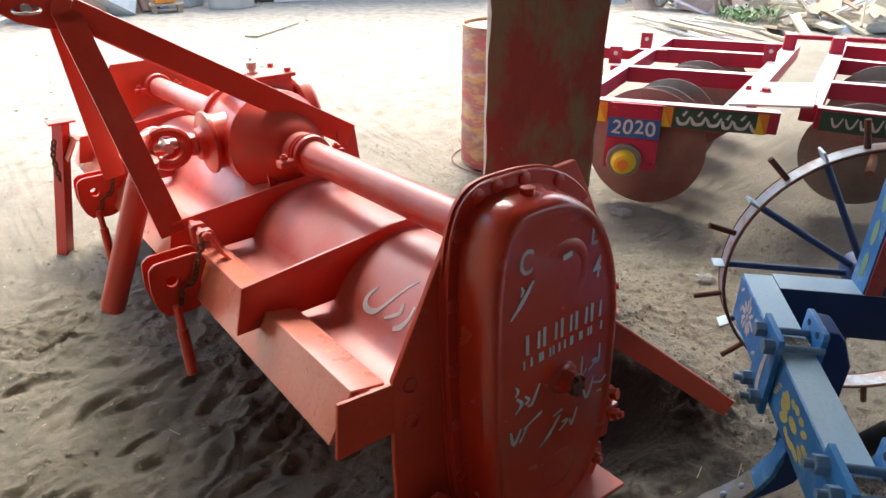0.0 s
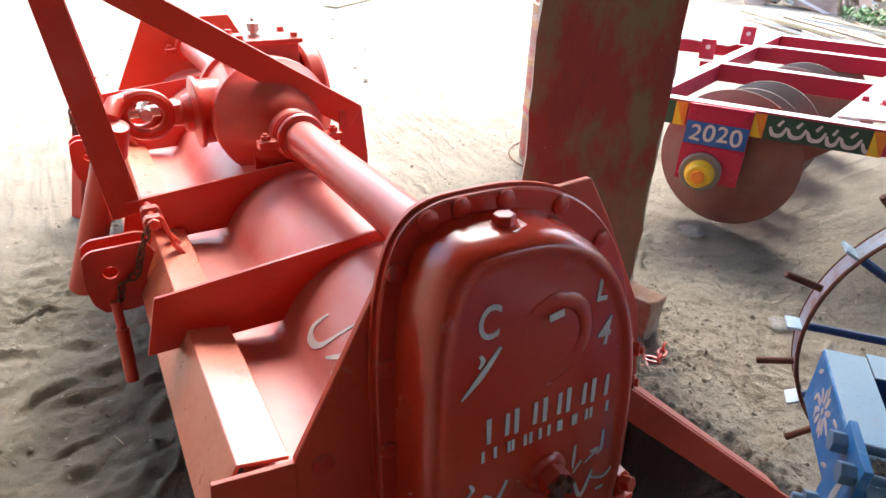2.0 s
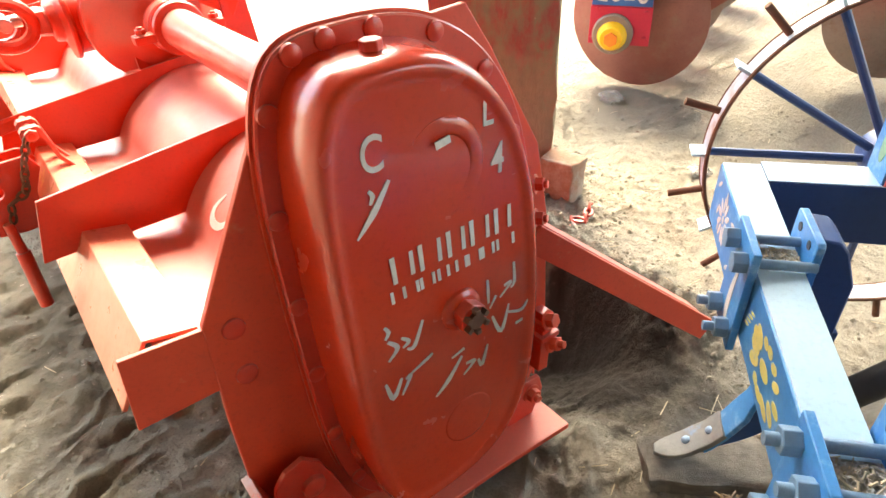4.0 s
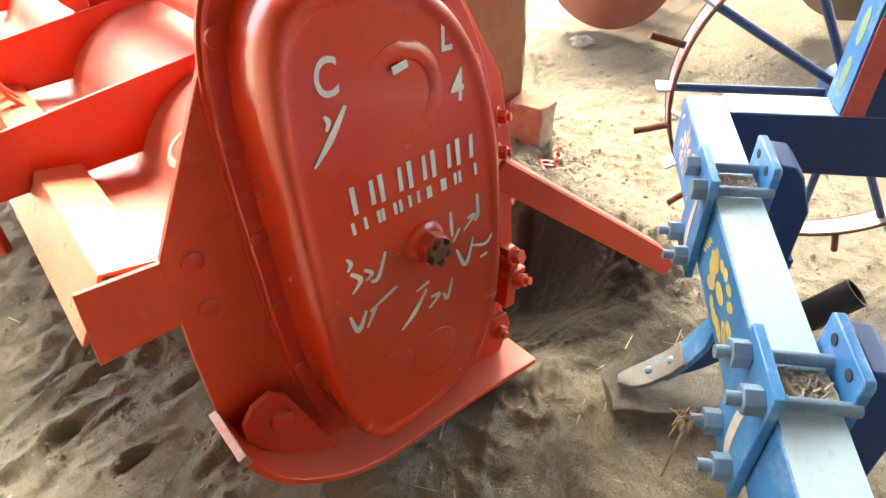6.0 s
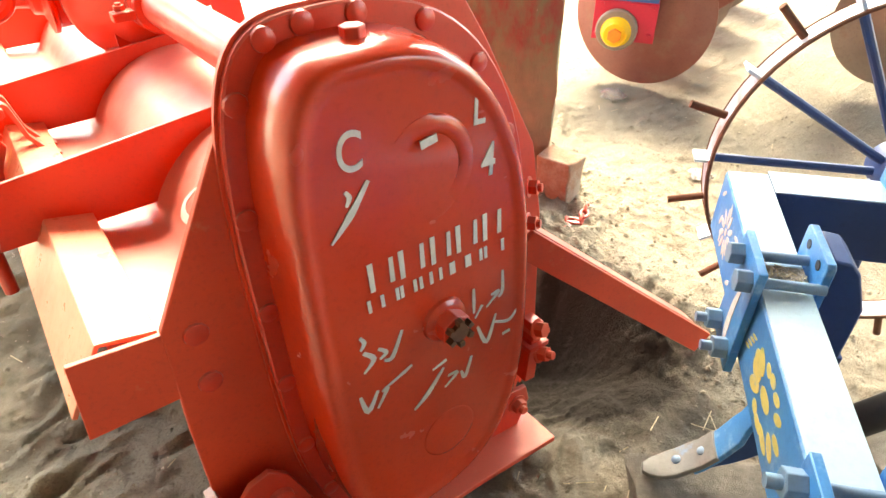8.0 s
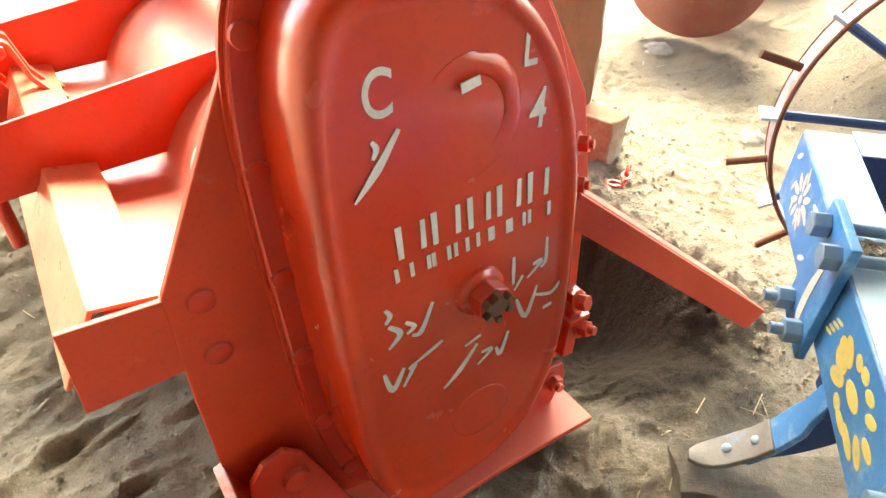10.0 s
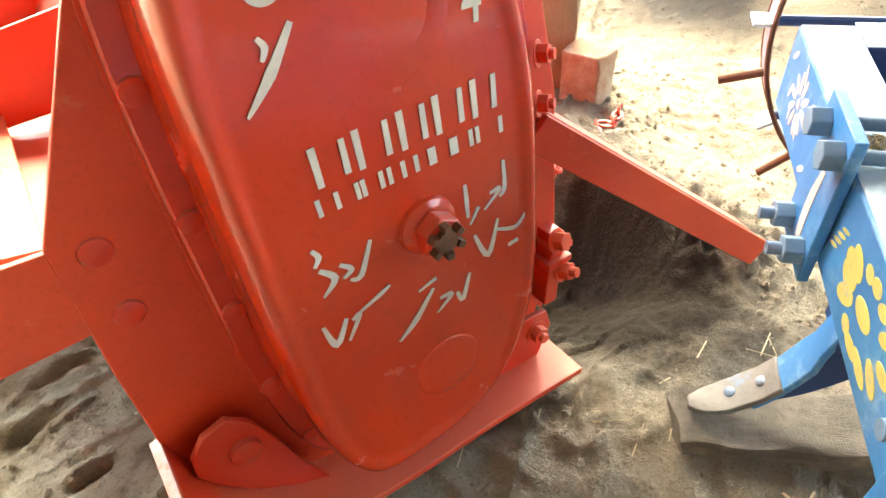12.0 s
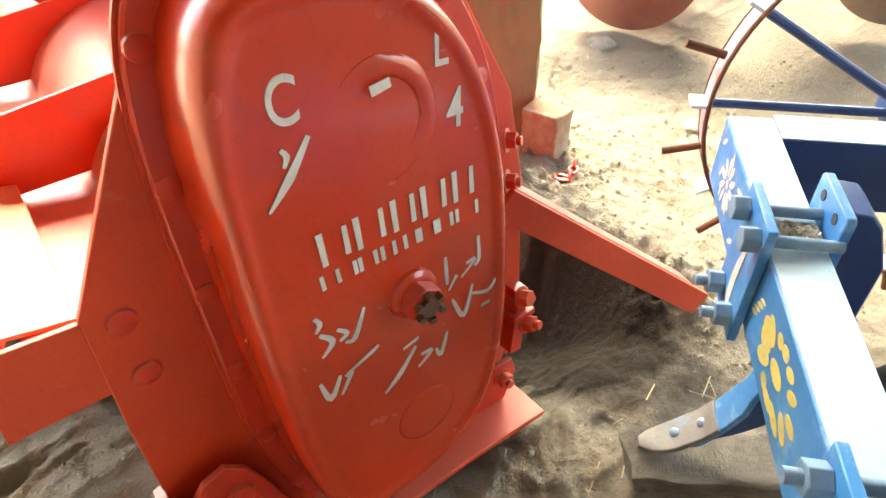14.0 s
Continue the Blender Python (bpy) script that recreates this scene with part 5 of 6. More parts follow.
    for k in range(24):
        a = 2 * math.pi * k / 24
        d = Vector((math.cos(a), math.sin(a), 0))
        bm = bmesh.new()
        if k % 2:
            rod(bm, d * (R - 0.004), d * (R + 0.085), 0.009, 10)
            part("wheel_peg", bm, RUST, wheel, "rusty round peg")
        else:
            box(bm, d * (R + 0.016), (0.034, 0.007, 0.052), Matrix.Rotation(a, 3, "Z"))
            part("wheel_cleat", bm, PALE_LIT_BLUE, wheel)
            bm = bmesh.new()
            rod(bm, d * 0.05, d * (R - 0.005), 0.0105, 10)
            part("spoke", bm, SPOKE, wheel)
    bm = bmesh.new()
    lathe(bm, [(0.02, -0.07), (0.055, -0.065), (0.060, -0.04), (0.060, 0.04), (0.055, 0.065), (0.02, 0.07)], Matrix(), 24)
    part("wheel_hub", bm, NAVY, wheel, bevel=0.003)
    bm = bmesh.new()
    rod(bm, (0, 0, -0.29), (0, 0, 0.09), 0.018, 14)
    part("axle", bm, NAVY, wheel)


NUT_BLUE = surface("dark_blue_bolt_paint", (0.20, 0.34, 0.48), (0.13, 0.25, 0.38), 0.45, 0.1, 12, 150, (0.22, 0.22, 0.20), (0.60, 0.75), 20, 0.15, 0.0008)
STRIPE_RED = surface("faded_red_signpaint", (0.64, 0.13, 0.12), (0.54, 0.09, 0.09), 0.5, 0, 8, 90, (0.62, 0.30, 0.26), (0.55, 0.75), bumps=0.08, depth=0.0008)
RIM = surface("rubbed_rim_paint", (0.42, 0.50, 0.58), (0.34, 0.38, 0.42), 0.5, 0.2, 5, 90, (0.30, 0.17, 0.11), (0.46, 0.60), 5, 0.2, 0.001)
SPOKE = surface("dark_blue_spoke_paint", (0.035, 0.085, 0.22), (0.025, 0.06, 0.16), 0.45, 0, 6, 90, (0.16, 0.20, 0.28), (0.60, 0.75), 10, 0.1, 0.001)
SHARE = surface("dusty_share_steel", (0.25, 0.25, 0.235), (0.18, 0.185, 0.185), 0.6, 0.25, 8, 100, (0.16, 0.26, 0.40), (0.58, 0.70), bumps=0.3, depth=0.002)
build_blue()


# ---------------------------------------------------------------- the crimson disc harrow
HARROW = pose(3.005, 2.512, 0.015, 0, 0, -57)    # x along the lettered beam, y away into the yard


def build_harrow():
    h = empty("disc_harrow", HARROW)
    tagged(h, "crimson disc harrow with skylight painted on its beam tops and a lettered green board", "farm machine")

    def beam(a, c, width=0.065, height=0.10, top=0.555, name="frame_beam"):
        bm2 = bmesh.new()
        bar(bm2, (a[0], a[1], top - height / 2), (c[0], c[1], top - height / 2), width, height)
        ob = part(name, bm2, CRIMSON, h, bevel=0.003)
        # white skin on the top that stands for the sky's light
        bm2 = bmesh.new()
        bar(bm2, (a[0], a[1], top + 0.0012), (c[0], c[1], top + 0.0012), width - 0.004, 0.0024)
        part("beam_lit_top", bm2, PALE_AND_LIT, ob)
        return ob

    front = beam((-0.55, 0.03), (0.955, 0.03), height=0.115)
    beam((0.0, 0.96), (0.92, 0.93))
    beam((0.25, 1.68), (1.07, 1.66))
    beam((0.40, 2.17), (1.25, 2.15))
    beam((-0.11, 0.07), (0.395, 2.30), 0.07, 0.096, 0.551)
    beam((0.73, 0.07), (1.30, 2.15), 0.11, 0.096, 0.551)
    beam((1.14, 0.26), (1.70, 2.45), 0.10, 0.096, 0.551)
    beam((1.16, 0.21), (2.2, 0.01), height=0.115)
    beam((1.31, 0.86), (2.3, 0.80))
    beam((1.53, 1.64), (2.5, 1.37))
    beam((1.67, 2.25), (2.6, 2.03))
    bm = bmesh.new()
    rod(bm, (1.22, 1.95, 0.645), (2.5, 1.88, 0.645), 0.018, 12)
    part("mast_rod", bm, CRIMSON, h)
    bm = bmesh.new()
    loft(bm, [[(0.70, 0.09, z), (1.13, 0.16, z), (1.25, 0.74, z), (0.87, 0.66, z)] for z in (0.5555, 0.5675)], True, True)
    plate = part("gusset_plate", bm, PALE_AND_LIT, h, bevel=0.002)
    for p, r in (((0.92, 0.42, 0.568), 0.026), ((0.83, 0.45, 0.568), 0.016)):
        bm = bmesh.new()
        hexbolt(bm, p, (0, 0, 1), r, 0.018)
        part("gusset_bolt", bm, CRIMSON, plate)
    for x, y in ((0.20, 1.62), (0.02, 1.00), (1.04, 1.38)):
        bm = bmesh.new()
        box(bm, (x, y, 0.615), (0.085, 0.012, 0.115))
        lug = part("lug", bm, CRIMSON, h, bevel=0.002)
        bm = bmesh.new()
        rod(bm, (x, y - 0.0065, 0.628), (x, y - 0.0085, 0.628), 0.014, 14)
        part("lug_hole", bm, PALE_AND_LIT, lug)
    for x, y in ((1.235, 1.92), (1.545, 1.85)):
        bm = bmesh.new()
        box(bm, (x, y, 0.60), (0.085, 0.05, 0.13))
        post = part("mast_post", bm, CRIMSON, h, bevel=0.003)
        # light painted on the post's top
        bm = bmesh.new()
        box(bm, (x, y, 0.6665), (0.081, 0.046, 0.003))
        part("post_lit_top", bm, PALE_AND_LIT, post)

    bm = bmesh.new()
    box(bm, (-0.10, 1.70, 0.556), (0.52, 0.24, 0.010), Matrix.Rotation(radians(-20), 3, "Z"))
    part("mounting_plate", bm, PALE_AND_LIT, h, "pale plate at the frame corner", bevel=0.002)
    beam((-0.36, 1.62), (0.36, 1.66), 0.06, 0.08, 0.549)

    # lettered board along the front beam
    yb = -0.0045
    bm = bmesh.new()
    box(bm, (0.63, yb - 0.0015, 0.492), (0.54, 0.004, 0.112))
    board = part("board", bm, BOARD_GREEN, front, "dark green board with white hand-painted writing")
    bm = bmesh.new()
    box(bm, (1.62, 0.083, 0.492), (0.90, 0.004, 0.105), Matrix.Rotation(radians(-10.9), 3, "Z"))
    part("board", bm, BOARD_GREEN, front)
    bm = bmesh.new()
    box(bm, (-0.24, yb - 0.0015, 0.492), (0.60, 0.004, 0.112))
    part("board", bm, BOARD_GREEN, front)
    for x in (0.395, 0.875, 0.045):
        bm = bmesh.new()
        box(bm, (x, yb - 0.0042, 0.492), (0.055, 0.0024, 0.112))
        part("board_band", bm, BOARD_ORANGE, board)
        bm = bmesh.new()
        prism(bm, [(x - 0.026, 0.437), (x + 0.020, 0.437), (x - 0.026, 0.545)], yb - 0.0078, yb - 0.0056)
        part("board_band", bm, YELLOW, board)
    on_board = Matrix.Translation((0, yb - 0.0036, 0)) @ pose(0, 0, 0, 90)
    rnd = random.Random(5)
    x = 0.445
    while x < 0.82:
        # bold brushed bars: a bowl, a rising tail and a dot over it
        l = rnd.uniform(0.050, 0.080)
        z = 0.470 + rnd.uniform(-0.006, 0.008)
        for pts, w in (([(x, z + 0.022), (x + l * 0.25, z - 0.012), (x + l * 0.75, z - 0.010), (x + l, z + 0.030)], [0.010, 0.019, 0.017, 0.009]),
                       ([(x + l * 0.45, z + 0.030), (x + l * 0.70, z + 0.058)], [0.015, 0.011])):
            bm = bmesh.new()
            stroke(bm, pts, w, on_board)
            part("painted_bar", bm, WHITE_PAINT, board, "white writing that cannot be read", smooth=0)
        x += l + 0.006
    turned = Matrix.Translation((1.62, 0.0795, 0)) @ Matrix.Rotation(radians(-10.9), 4, "Z") @ pose(0, 0, 0, 90)
    x = -0.40
    while x < 0.3:
        l = rnd.uniform(0.04, 0.07)
        bm = bmesh.new()
        stroke(bm, [(x, 0.515), (x + l * 0.35, 0.472), (x + l * 0.7, 0.476), (x + l, 0.512 + rnd.uniform(0, 0.02))], [0.007, 0.013, 0.012, 0.007], turned)
        part("painted_bar", bm, WHITE_PAINT, board, smooth=0)
        x += l + 0.012

    # bearing bracket with the year painted on it, and the hub cap
    bm = bmesh.new()
    box(bm, (0.226, -0.012, 0.365), (0.285, 0.016, 0.375))
    br = part("bearing_bracket", bm, CRIMSON, h, bevel=0.002)
    bm = bmesh.new()
    box(bm, (0.226, -0.0225, 0.415), (0.281, 0.004, 0.110))
    part("year_panel", bm, BOARD_BLUE, br, "blue painted band with the year in white")
    for k, c in enumerate("2020"):
        text_part("painted_digit", c, 0.108 + 0.010 * (k % 2), Matrix.Translation((0.226 + 0.061 * (k - 1.5), -0.0262, 0.413 + 0.004 * (k % 3))) @ pose(0, 0, 0, 0, 6 - 4 * k, 0) @ pose(0, 0, 0, 90), WHITE_PAINT, br, "white painted digit")
    bm = bmesh.new()
    box(bm, (0.226, -0.022, 0.265), (0.290, 0.010, 0.180))
    part("bearing_plate", bm, CRIMSON, br, bevel=0.002)
    for x, z in ((0.11, 0.520), (0.335, 0.520), (0.115, 0.345), (0.345, 0.335), (0.10, 0.200), (0.345, 0.210)):
        bm = bmesh.new()
        hexbolt(bm, (x, -0.027, z), (0, -1, 0), 0.011, 0.010)
        part("bracket_bolt", bm, CRIMSON, br)
    bm = bmesh.new()
    m = Matrix.Translation((0.196, -0.026, 0.222)) @ pose(0, 0, 0, 90)
    lathe(bm, [(0.074, 0.0), (0.074, 0.020), (0.066, 0.026), (0.060, 0.060), (0.052, 0.070), (0.0005, 0.070)], m, 28)
    collar = bmesh.new()
    lathe(collar, [(0.070, 0.0), (0.098, 0.0), (0.098, 0.016), (0.090, 0.022), (0.070, 0.022)], Matrix.Translation((0.196, -0.026, 0.228)) @ pose(0, 0, 0, 90), 28)
    part("bearing_collar", collar, DARK_STEEL, h, "dusty grey bearing collar")
    cap = part("hub_cap", bm, YELLOW, h, "yellow hub cap with a red centre", bevel=0.002)
    bm = bmesh.new()
    rod(bm, (0.196, -0.094, 0.222), (0.196, -0.112, 0.222), 0.034, 6)
    part("hub_nut", bm, BOARD_ORANGE, cap, bevel=0.002)
    bm = bmesh.new()
    rod(bm, (0.196, -0.02, 0.225), (0.74, 1.95, 0.300), 0.022, 14)
    part("gang_axle", bm, RUST, h)

    # dished discs on the axle
    def disc(x, y, mat, name="disc", r=0.325, up=0.305):
        n = 56
        rings = []
        for f in (0.10, 0.35, 0.6, 0.82, 0.97, 1.0):
            rings.append([(r * f * math.cos(2 * math.pi * i / n), r * f * math.sin(2 * math.pi * i / n), 0.075 * (1 - f * f)) for i in range(n)])
        back = [[(px, py, pz - 0.005) for px, py, pz in ring] for ring in reversed(rings)]
        bm2 = bmesh.new()
        loft(bm2, rings + back, False, False)
        ob = part(name, bm2, mat, h, smooth=60)
        ob.matrix_local = Matrix.Translation((x, y, up)) @ pose(0, 0, 0, 90, 0, -14)
        return ob

    disc(0.30, 0.13, DISC_FACE, r=0.345, up=0.262)
    for x, y in ((0.36, 0.42), (0.43, 0.64), (0.52, 1.08), (0.60, 1.27), (0.70, 1.72), (1.45, 0.35), (1.65, 0.95), (1.80, 1.45)):
        disc(x, y, DARK_STEEL, r=0.295, up=0.262)
    disc(1.98, 0.06, DISC_FACE)
    bm = bmesh.new()
    prism(bm, [(0.42, 0.40), (0.75, 0.47), (0.75, 0.42), (0.50, 0.22)], 0.10, 0.112)
    part("scraper", bm, DISC_FACE, h, bevel=0.002)
    bm = bmesh.new()
    rod(bm, (1.42, -0.05, 0.290), (1.95, 1.75, 0.290), 0.022, 14)
    part("gang_axle", bm, RUST, h)


build_harrow()


# ---------------------------------------------------------------- loose things by the machines
def thing(name, bm, material, m, label, category, group="", bevel=0.0, smooth=35, kind=""):
    ob = part(name, bm, material, None, "", bevel, smooth)
    ob.matrix_world = m
    return tagged(ob, label, category, group, kind)


bm = bmesh.new()
box(bm, (0, 0, 0.080), (0.115, 0.140, 0.175))
bmesh.ops.subdivide_edges(bm, edges=bm.edges, cuts=3, use_grid_fill=True)
for v in bm.verts:
    v.co += Vector((noise.noise(v.co * 20), noise.noise(v.co * 20 + Vector((5, 0, 0))), noise.noise(v.co * 20 + Vector((0, 5, 0))))) * 0.011
thing("brick_stub", bm, CLAY, pose(2.208, 1.813, ground_height(2.208, 1.813), 0, 0, 15), "broken clay brick stub standing on the sand at the column foot", "brick", bevel=0.006)


def plank(m, l, w, t, label, mat, cut=0.06, seed=1):
    bm2 = bmesh.new()
    box(bm2, (0, 0, t / 2), (l, w, t))
    bmesh.ops.subdivide_edges(bm2, edges=bm2.edges, cuts=14, use_grid_fill=True)
    for v in bm2.verts:
        p = v.co * 14 + Vector((seed, 0, 0))
        q = v.co * 45 + Vector((0, seed, 0))
        # hewn faces, splintered and chipped along the edges
        edge = (abs(v.co.x) > l * 0.49) + (abs(v.co.y) > w * 0.49) + (abs(v.co.z - t / 2) > t * 0.49)
        chip = 0.012 * max(0.0, noise.noise(q * 0.5) + 0.1) * (edge > 1)
        v.co += Vector((noise.noise(p) * cut * 0.25, noise.noise(p + Vector((3, 0, 0))) * 0.008, noise.noise(p + Vector((0, 4, 0))) * 0.005)) + noise.noise_vector(q) * 0.0022
        v.co -= Vector((v.co.x / l * 2, v.co.y / w * 2, (v.co.z - t / 2) / t * 2)) * chip
    return thing("wooden_block", bm2, mat, m, label, "wood block", bevel=0.004)


plank(pose(1.548, 0.642, -0.024, 0, 0, -44), 0.44, 0.122, 0.072, "rough grey-brown wooden block lying under the tine", MUDWOOD, seed=2)
plank(pose(2.06, 0.46, ground_height(2.06, 0.46) - 0.004, 0, 0, -20), 0.30, 0.17, 0.06, "weathered grey-brown wooden offcut lying on the sand", MUDWOOD, seed=6)
bm = bmesh.new()
rnd = random.Random(3)
bmesh.ops.create_icosphere(bm, subdivisions=4, radius=0.06)
for v in bm.verts:
    v.co += v.co.normalized() * (noise.fractal(v.co * 28, 0.6, 2, 4) * 0.022 - abs(noise.noise(v.co * 40)) * 0.020)
    v.co.z *= 0.35
thing("crumpled_plastic", bm, FILM, pose(3.10, 2.30, ground_height(3.10, 2.30) + 0.016), "crumpled clear plastic scrap on the sand", "litter", smooth=0)
bm = bmesh.new()
bmesh.ops.create_icosphere(bm, subdivisions=4, radius=0.042)
for v in bm.verts:
    v.co += v.co.normalized() * (noise.fractal(v.co * 36, 0.6, 2, 4) * 0.018 - abs(noise.noise(v.co * 50)) * 0.016)
    v.co.z *= 0.45
thing("crumpled_plastic", bm, FILM, pose(2.757, 1.549, ground_height(2.757, 1.549) + 0.016), "crumpled clear plastic scrap on the sand", "litter", smooth=0)


def twine():
    """A knot of straw twine caught on the clamp nut, with a twig hanging from it."""
    r2 = random.Random(17)
    bm2 = bmesh.new()
    for k in range(34):
        p = Vector((r2.gauss(0, 0.008), r2.gauss(0, 0.008), r2.gauss(0, 0.006)))
        d = Vector((r2.uniform(-1, 1), r2.uniform(-1, 1), r2.uniform(-0.7, 0.5))).normalized() * r2.uniform(0.006, 0.016)
        sweep(bm2, [p - d, p + Vector((0, 0, 0.004)), p + d], 0.0014, 5)
    sweep(bm2, [Vector((0, 0, 0)), Vector((0.006, -0.004, -0.04)), Vector((-0.004, 0.004, -0.085)), Vector((-0.010, 0.010, -0.135))], 0.0022, 6)
    thing("straw_twine", bm2, TWINE, BEAM @ pose(-0.732, 0.062, 0.462), "knotted straw twine caught on the blue clamp bolt", "litter", smooth=0)


twine()


def clods():
    rnd2 = random.Random(11)
    verts, faces = [], []
    base = [(0, 0, 1), (0.9, 0, 0.2), (0.3, 0.85, 0.2), (-0.7, 0.5, 0.2), (-0.7, -0.5, 0.2), (0.3, -0.85, 0.2), (0, 0, -0.6)]
    tri = [(0, 1, 2), (0, 2, 3), (0, 3, 4), (0, 4, 5), (0, 5, 1), (6, 2, 1), (6, 3, 2), (6, 4, 3), (6, 5, 4), (6, 1, 5)]
    for k in range(9500):
        if k < 900:
            x, y = rnd2.gauss(1.94, 0.15), rnd2.gauss(1.06, 0.24)
        elif k < 1400:
            x, y = rnd2.gauss(0.55, 0.25), rnd2.gauss(1.15, 0.35)
        elif k < 1900:
            x, y = rnd2.gauss(2.32, 0.16), rnd2.gauss(1.82, 0.22)
        else:
            x, y = rnd2.uniform(-1.2, 3.6), rnd2.uniform(0.4, 4.2)
        if ((x - 1.64) / 0.29) ** 2 + ((y - 1.22) / 0.38) ** 2 < 1.0 and x < 1.86:
            continue
        r = 0.0018 + (0.0115 if k < 900 or 1400 <= k < 1900 else 0.0105) * rnd2.random() ** (5 if k < 1400 else 4)
        a = rnd2.uniform(0, 6.3)
        z = ground_height(x, y) + r * 0.15
        s = len(verts)
        sx, sy, sz = rnd2.uniform(0.7, 1.4), rnd2.uniform(0.7, 1.2), rnd2.uniform(0.5, 0.9)
        for px, py, pz in base:
            px, py, pz = px * sx * rnd2.uniform(0.5, 1.4), py * sy * rnd2.uniform(0.5, 1.4), pz * sz * rnd2.uniform(0.6, 1.3)
            verts.append((x + r * (px * math.cos(a) - py * math.sin(a)), y + r * (px * math.sin(a) + py * math.cos(a)), z + r * pz))
        faces += [tuple(s + i for i in f) for f in tri]
    for k in range(260):
        x, y = rnd2.uniform(0.5, 8.5), rnd2.uniform(3.6, 9.8)
        r = 0.006 + 0.024 * rnd2.random() ** 4
        z = ground_height(x, y) + r * 0.1
        n0 = len(verts)
        for px, py, pz in base:
            verts.append((x + r * px * rnd2.uniform(0.6, 1.6), y + r * py * rnd2.uniform(0.6, 1.6), z + r * pz * 0.5))
        faces += [tuple(n0 + i for i in f) for f in tri]
    me = bpy.data.meshes.new("soil_clods")
    me.from_pydata(verts, [], faces)
    me.materials.append(CLOD)
    tagged(new("soil_clods", me), "crumbs and clods of dry soil strewn on the sand", "soil", kind="stuff")


clods()


def straws():
    rnd2 = random.Random(4)
    bm2 = bmesh.new()
    for k in range(170):
        x, y = (rnd2.gauss(1.5, 0.5), rnd2.gauss(1.0, 0.5)) if k < 110 else (rnd2.uniform(-0.8, 3.4), rnd2.uniform(0.5, 4))
        if 1.3 < x < 2.0 and 0.9 < y < 1.8:
            continue
        z = ground_height(x, y) + 0.004
        a, l = rnd2.uniform(0, 6.3), rnd2.uniform(0.02, 0.07)
        d = Vector((math.cos(a), math.sin(a), rnd2.uniform(-0.05, 0.15))) * l
        rod(bm2, Vector((x, y, z)), Vector((x, y, z)) + d, 0.0013, 4)
    tagged(part("straw_litter", bm2, STRAW, smooth=0), "bits of dry straw and twigs on the sand", "litter", kind="stuff")


straws()


# ---------------------------------------------------------------- the yard beyond
def drum(m, r, hgt, mat, label, name="steel_drum"):
    bm2 = bmesh.new()
    prof = [(r * 0.98, 0.0), (r, 0.01)]
    for z in (0.33, 0.66):
        prof += [(r, hgt * z - 0.02), (r * 1.025, hgt * z), (r, hgt * z + 0.02)]
    prof += [(r, hgt - 0.015), (r * 1.025, hgt - 0.01), (r * 1.025, hgt), (r * 0.97, hgt), (r * 0.96, hgt - 0.02), (0.001, hgt - 0.02)]
    lathe(bm2, prof, Matrix(), 32)
    return thing(name, bm2, mat, m, label, "drum")


drum(pose(3.185, 3.455, ground_height(3.185, 3.455)), 0.28, 0.95, BARREL_PAINT, "rusty red-painted steel drum standing on the sand")
bm = bmesh.new()
torus(bm, Matrix.Translation((0, 0, 0.01)), 0.33, 0.33, 0.005, 40)
thing("wire_hoop", bm, RUST, pose(3.165, 3.455, ground_height(3.165, 3.455)), "thin rusty wire hoop lying round the drum foot", "wire")


def cutdrum():
    c = empty("plastic_tub", pose(4.78, 12.15, 0))
    tagged(c, "off-white plastic tub upside down on a grey concrete ring", "tub")
    bm2 = bmesh.new()
    lathe(bm2, [(0.40, 0.0), (0.40, 0.38), (0.38, 0.40), (0.0005, 0.40)], Matrix(), 28)
    part("concrete_ring", bm2, PLASTER, c)
    bm2 = bmesh.new()
    lathe(bm2, [(0.41, 0.40), (0.40, 0.44), (0.37, 0.85), (0.41, 0.87), (0.41, 0.90), (0.0005, 0.90)], Matrix(), 28)
    part("tub", bm2, PLASTIC_WHITE, c)


cutdrum()


def sheet(m, l, w, mat, label, wave=0.02, n=22, curl=0.0):
    """A bent corrugated sheet standing on its lower edge."""
    bm2 = bmesh.new()
    rows = []
    for i in range(n + 1):
        u = (i / n - 0.5) * l
        a = curl * (i / n - 0.5)
        x, y = (u, 0.0) if curl == 0 else (l / curl * math.sin(a), l / curl * (1 - math.cos(a)))
        off = wave * math.sin(i * 1.9) + 0.05 * noise.noise(Vector((i * 0.45, l * 7, w * 3)))
        rows.append([(x, y + off, 0.0), (x, y + off, w), (x, y + off + 0.004, w), (x, y + off + 0.004, 0.0)])
    loft(bm2, rows, True, True)
    return thing("corrugated_iron", bm2, mat, m, label, "sheet metal")


def post(a, c, r, mat, label, name="post", seg=10):
    bm2 = bmesh.new()
    a, c = Vector(a), Vector(c)
    rod(bm2, (0, 0, 0), c - a, r, seg)
    return thing(name, bm2, mat, Matrix.Translation(a), label, "post")


rnd = random.Random(21)
post((1.86, 11.66, 0), (1.09, 12.09, 1.85), 0.05, PINK, "faded pink painted pole leaning on the scrap heap")


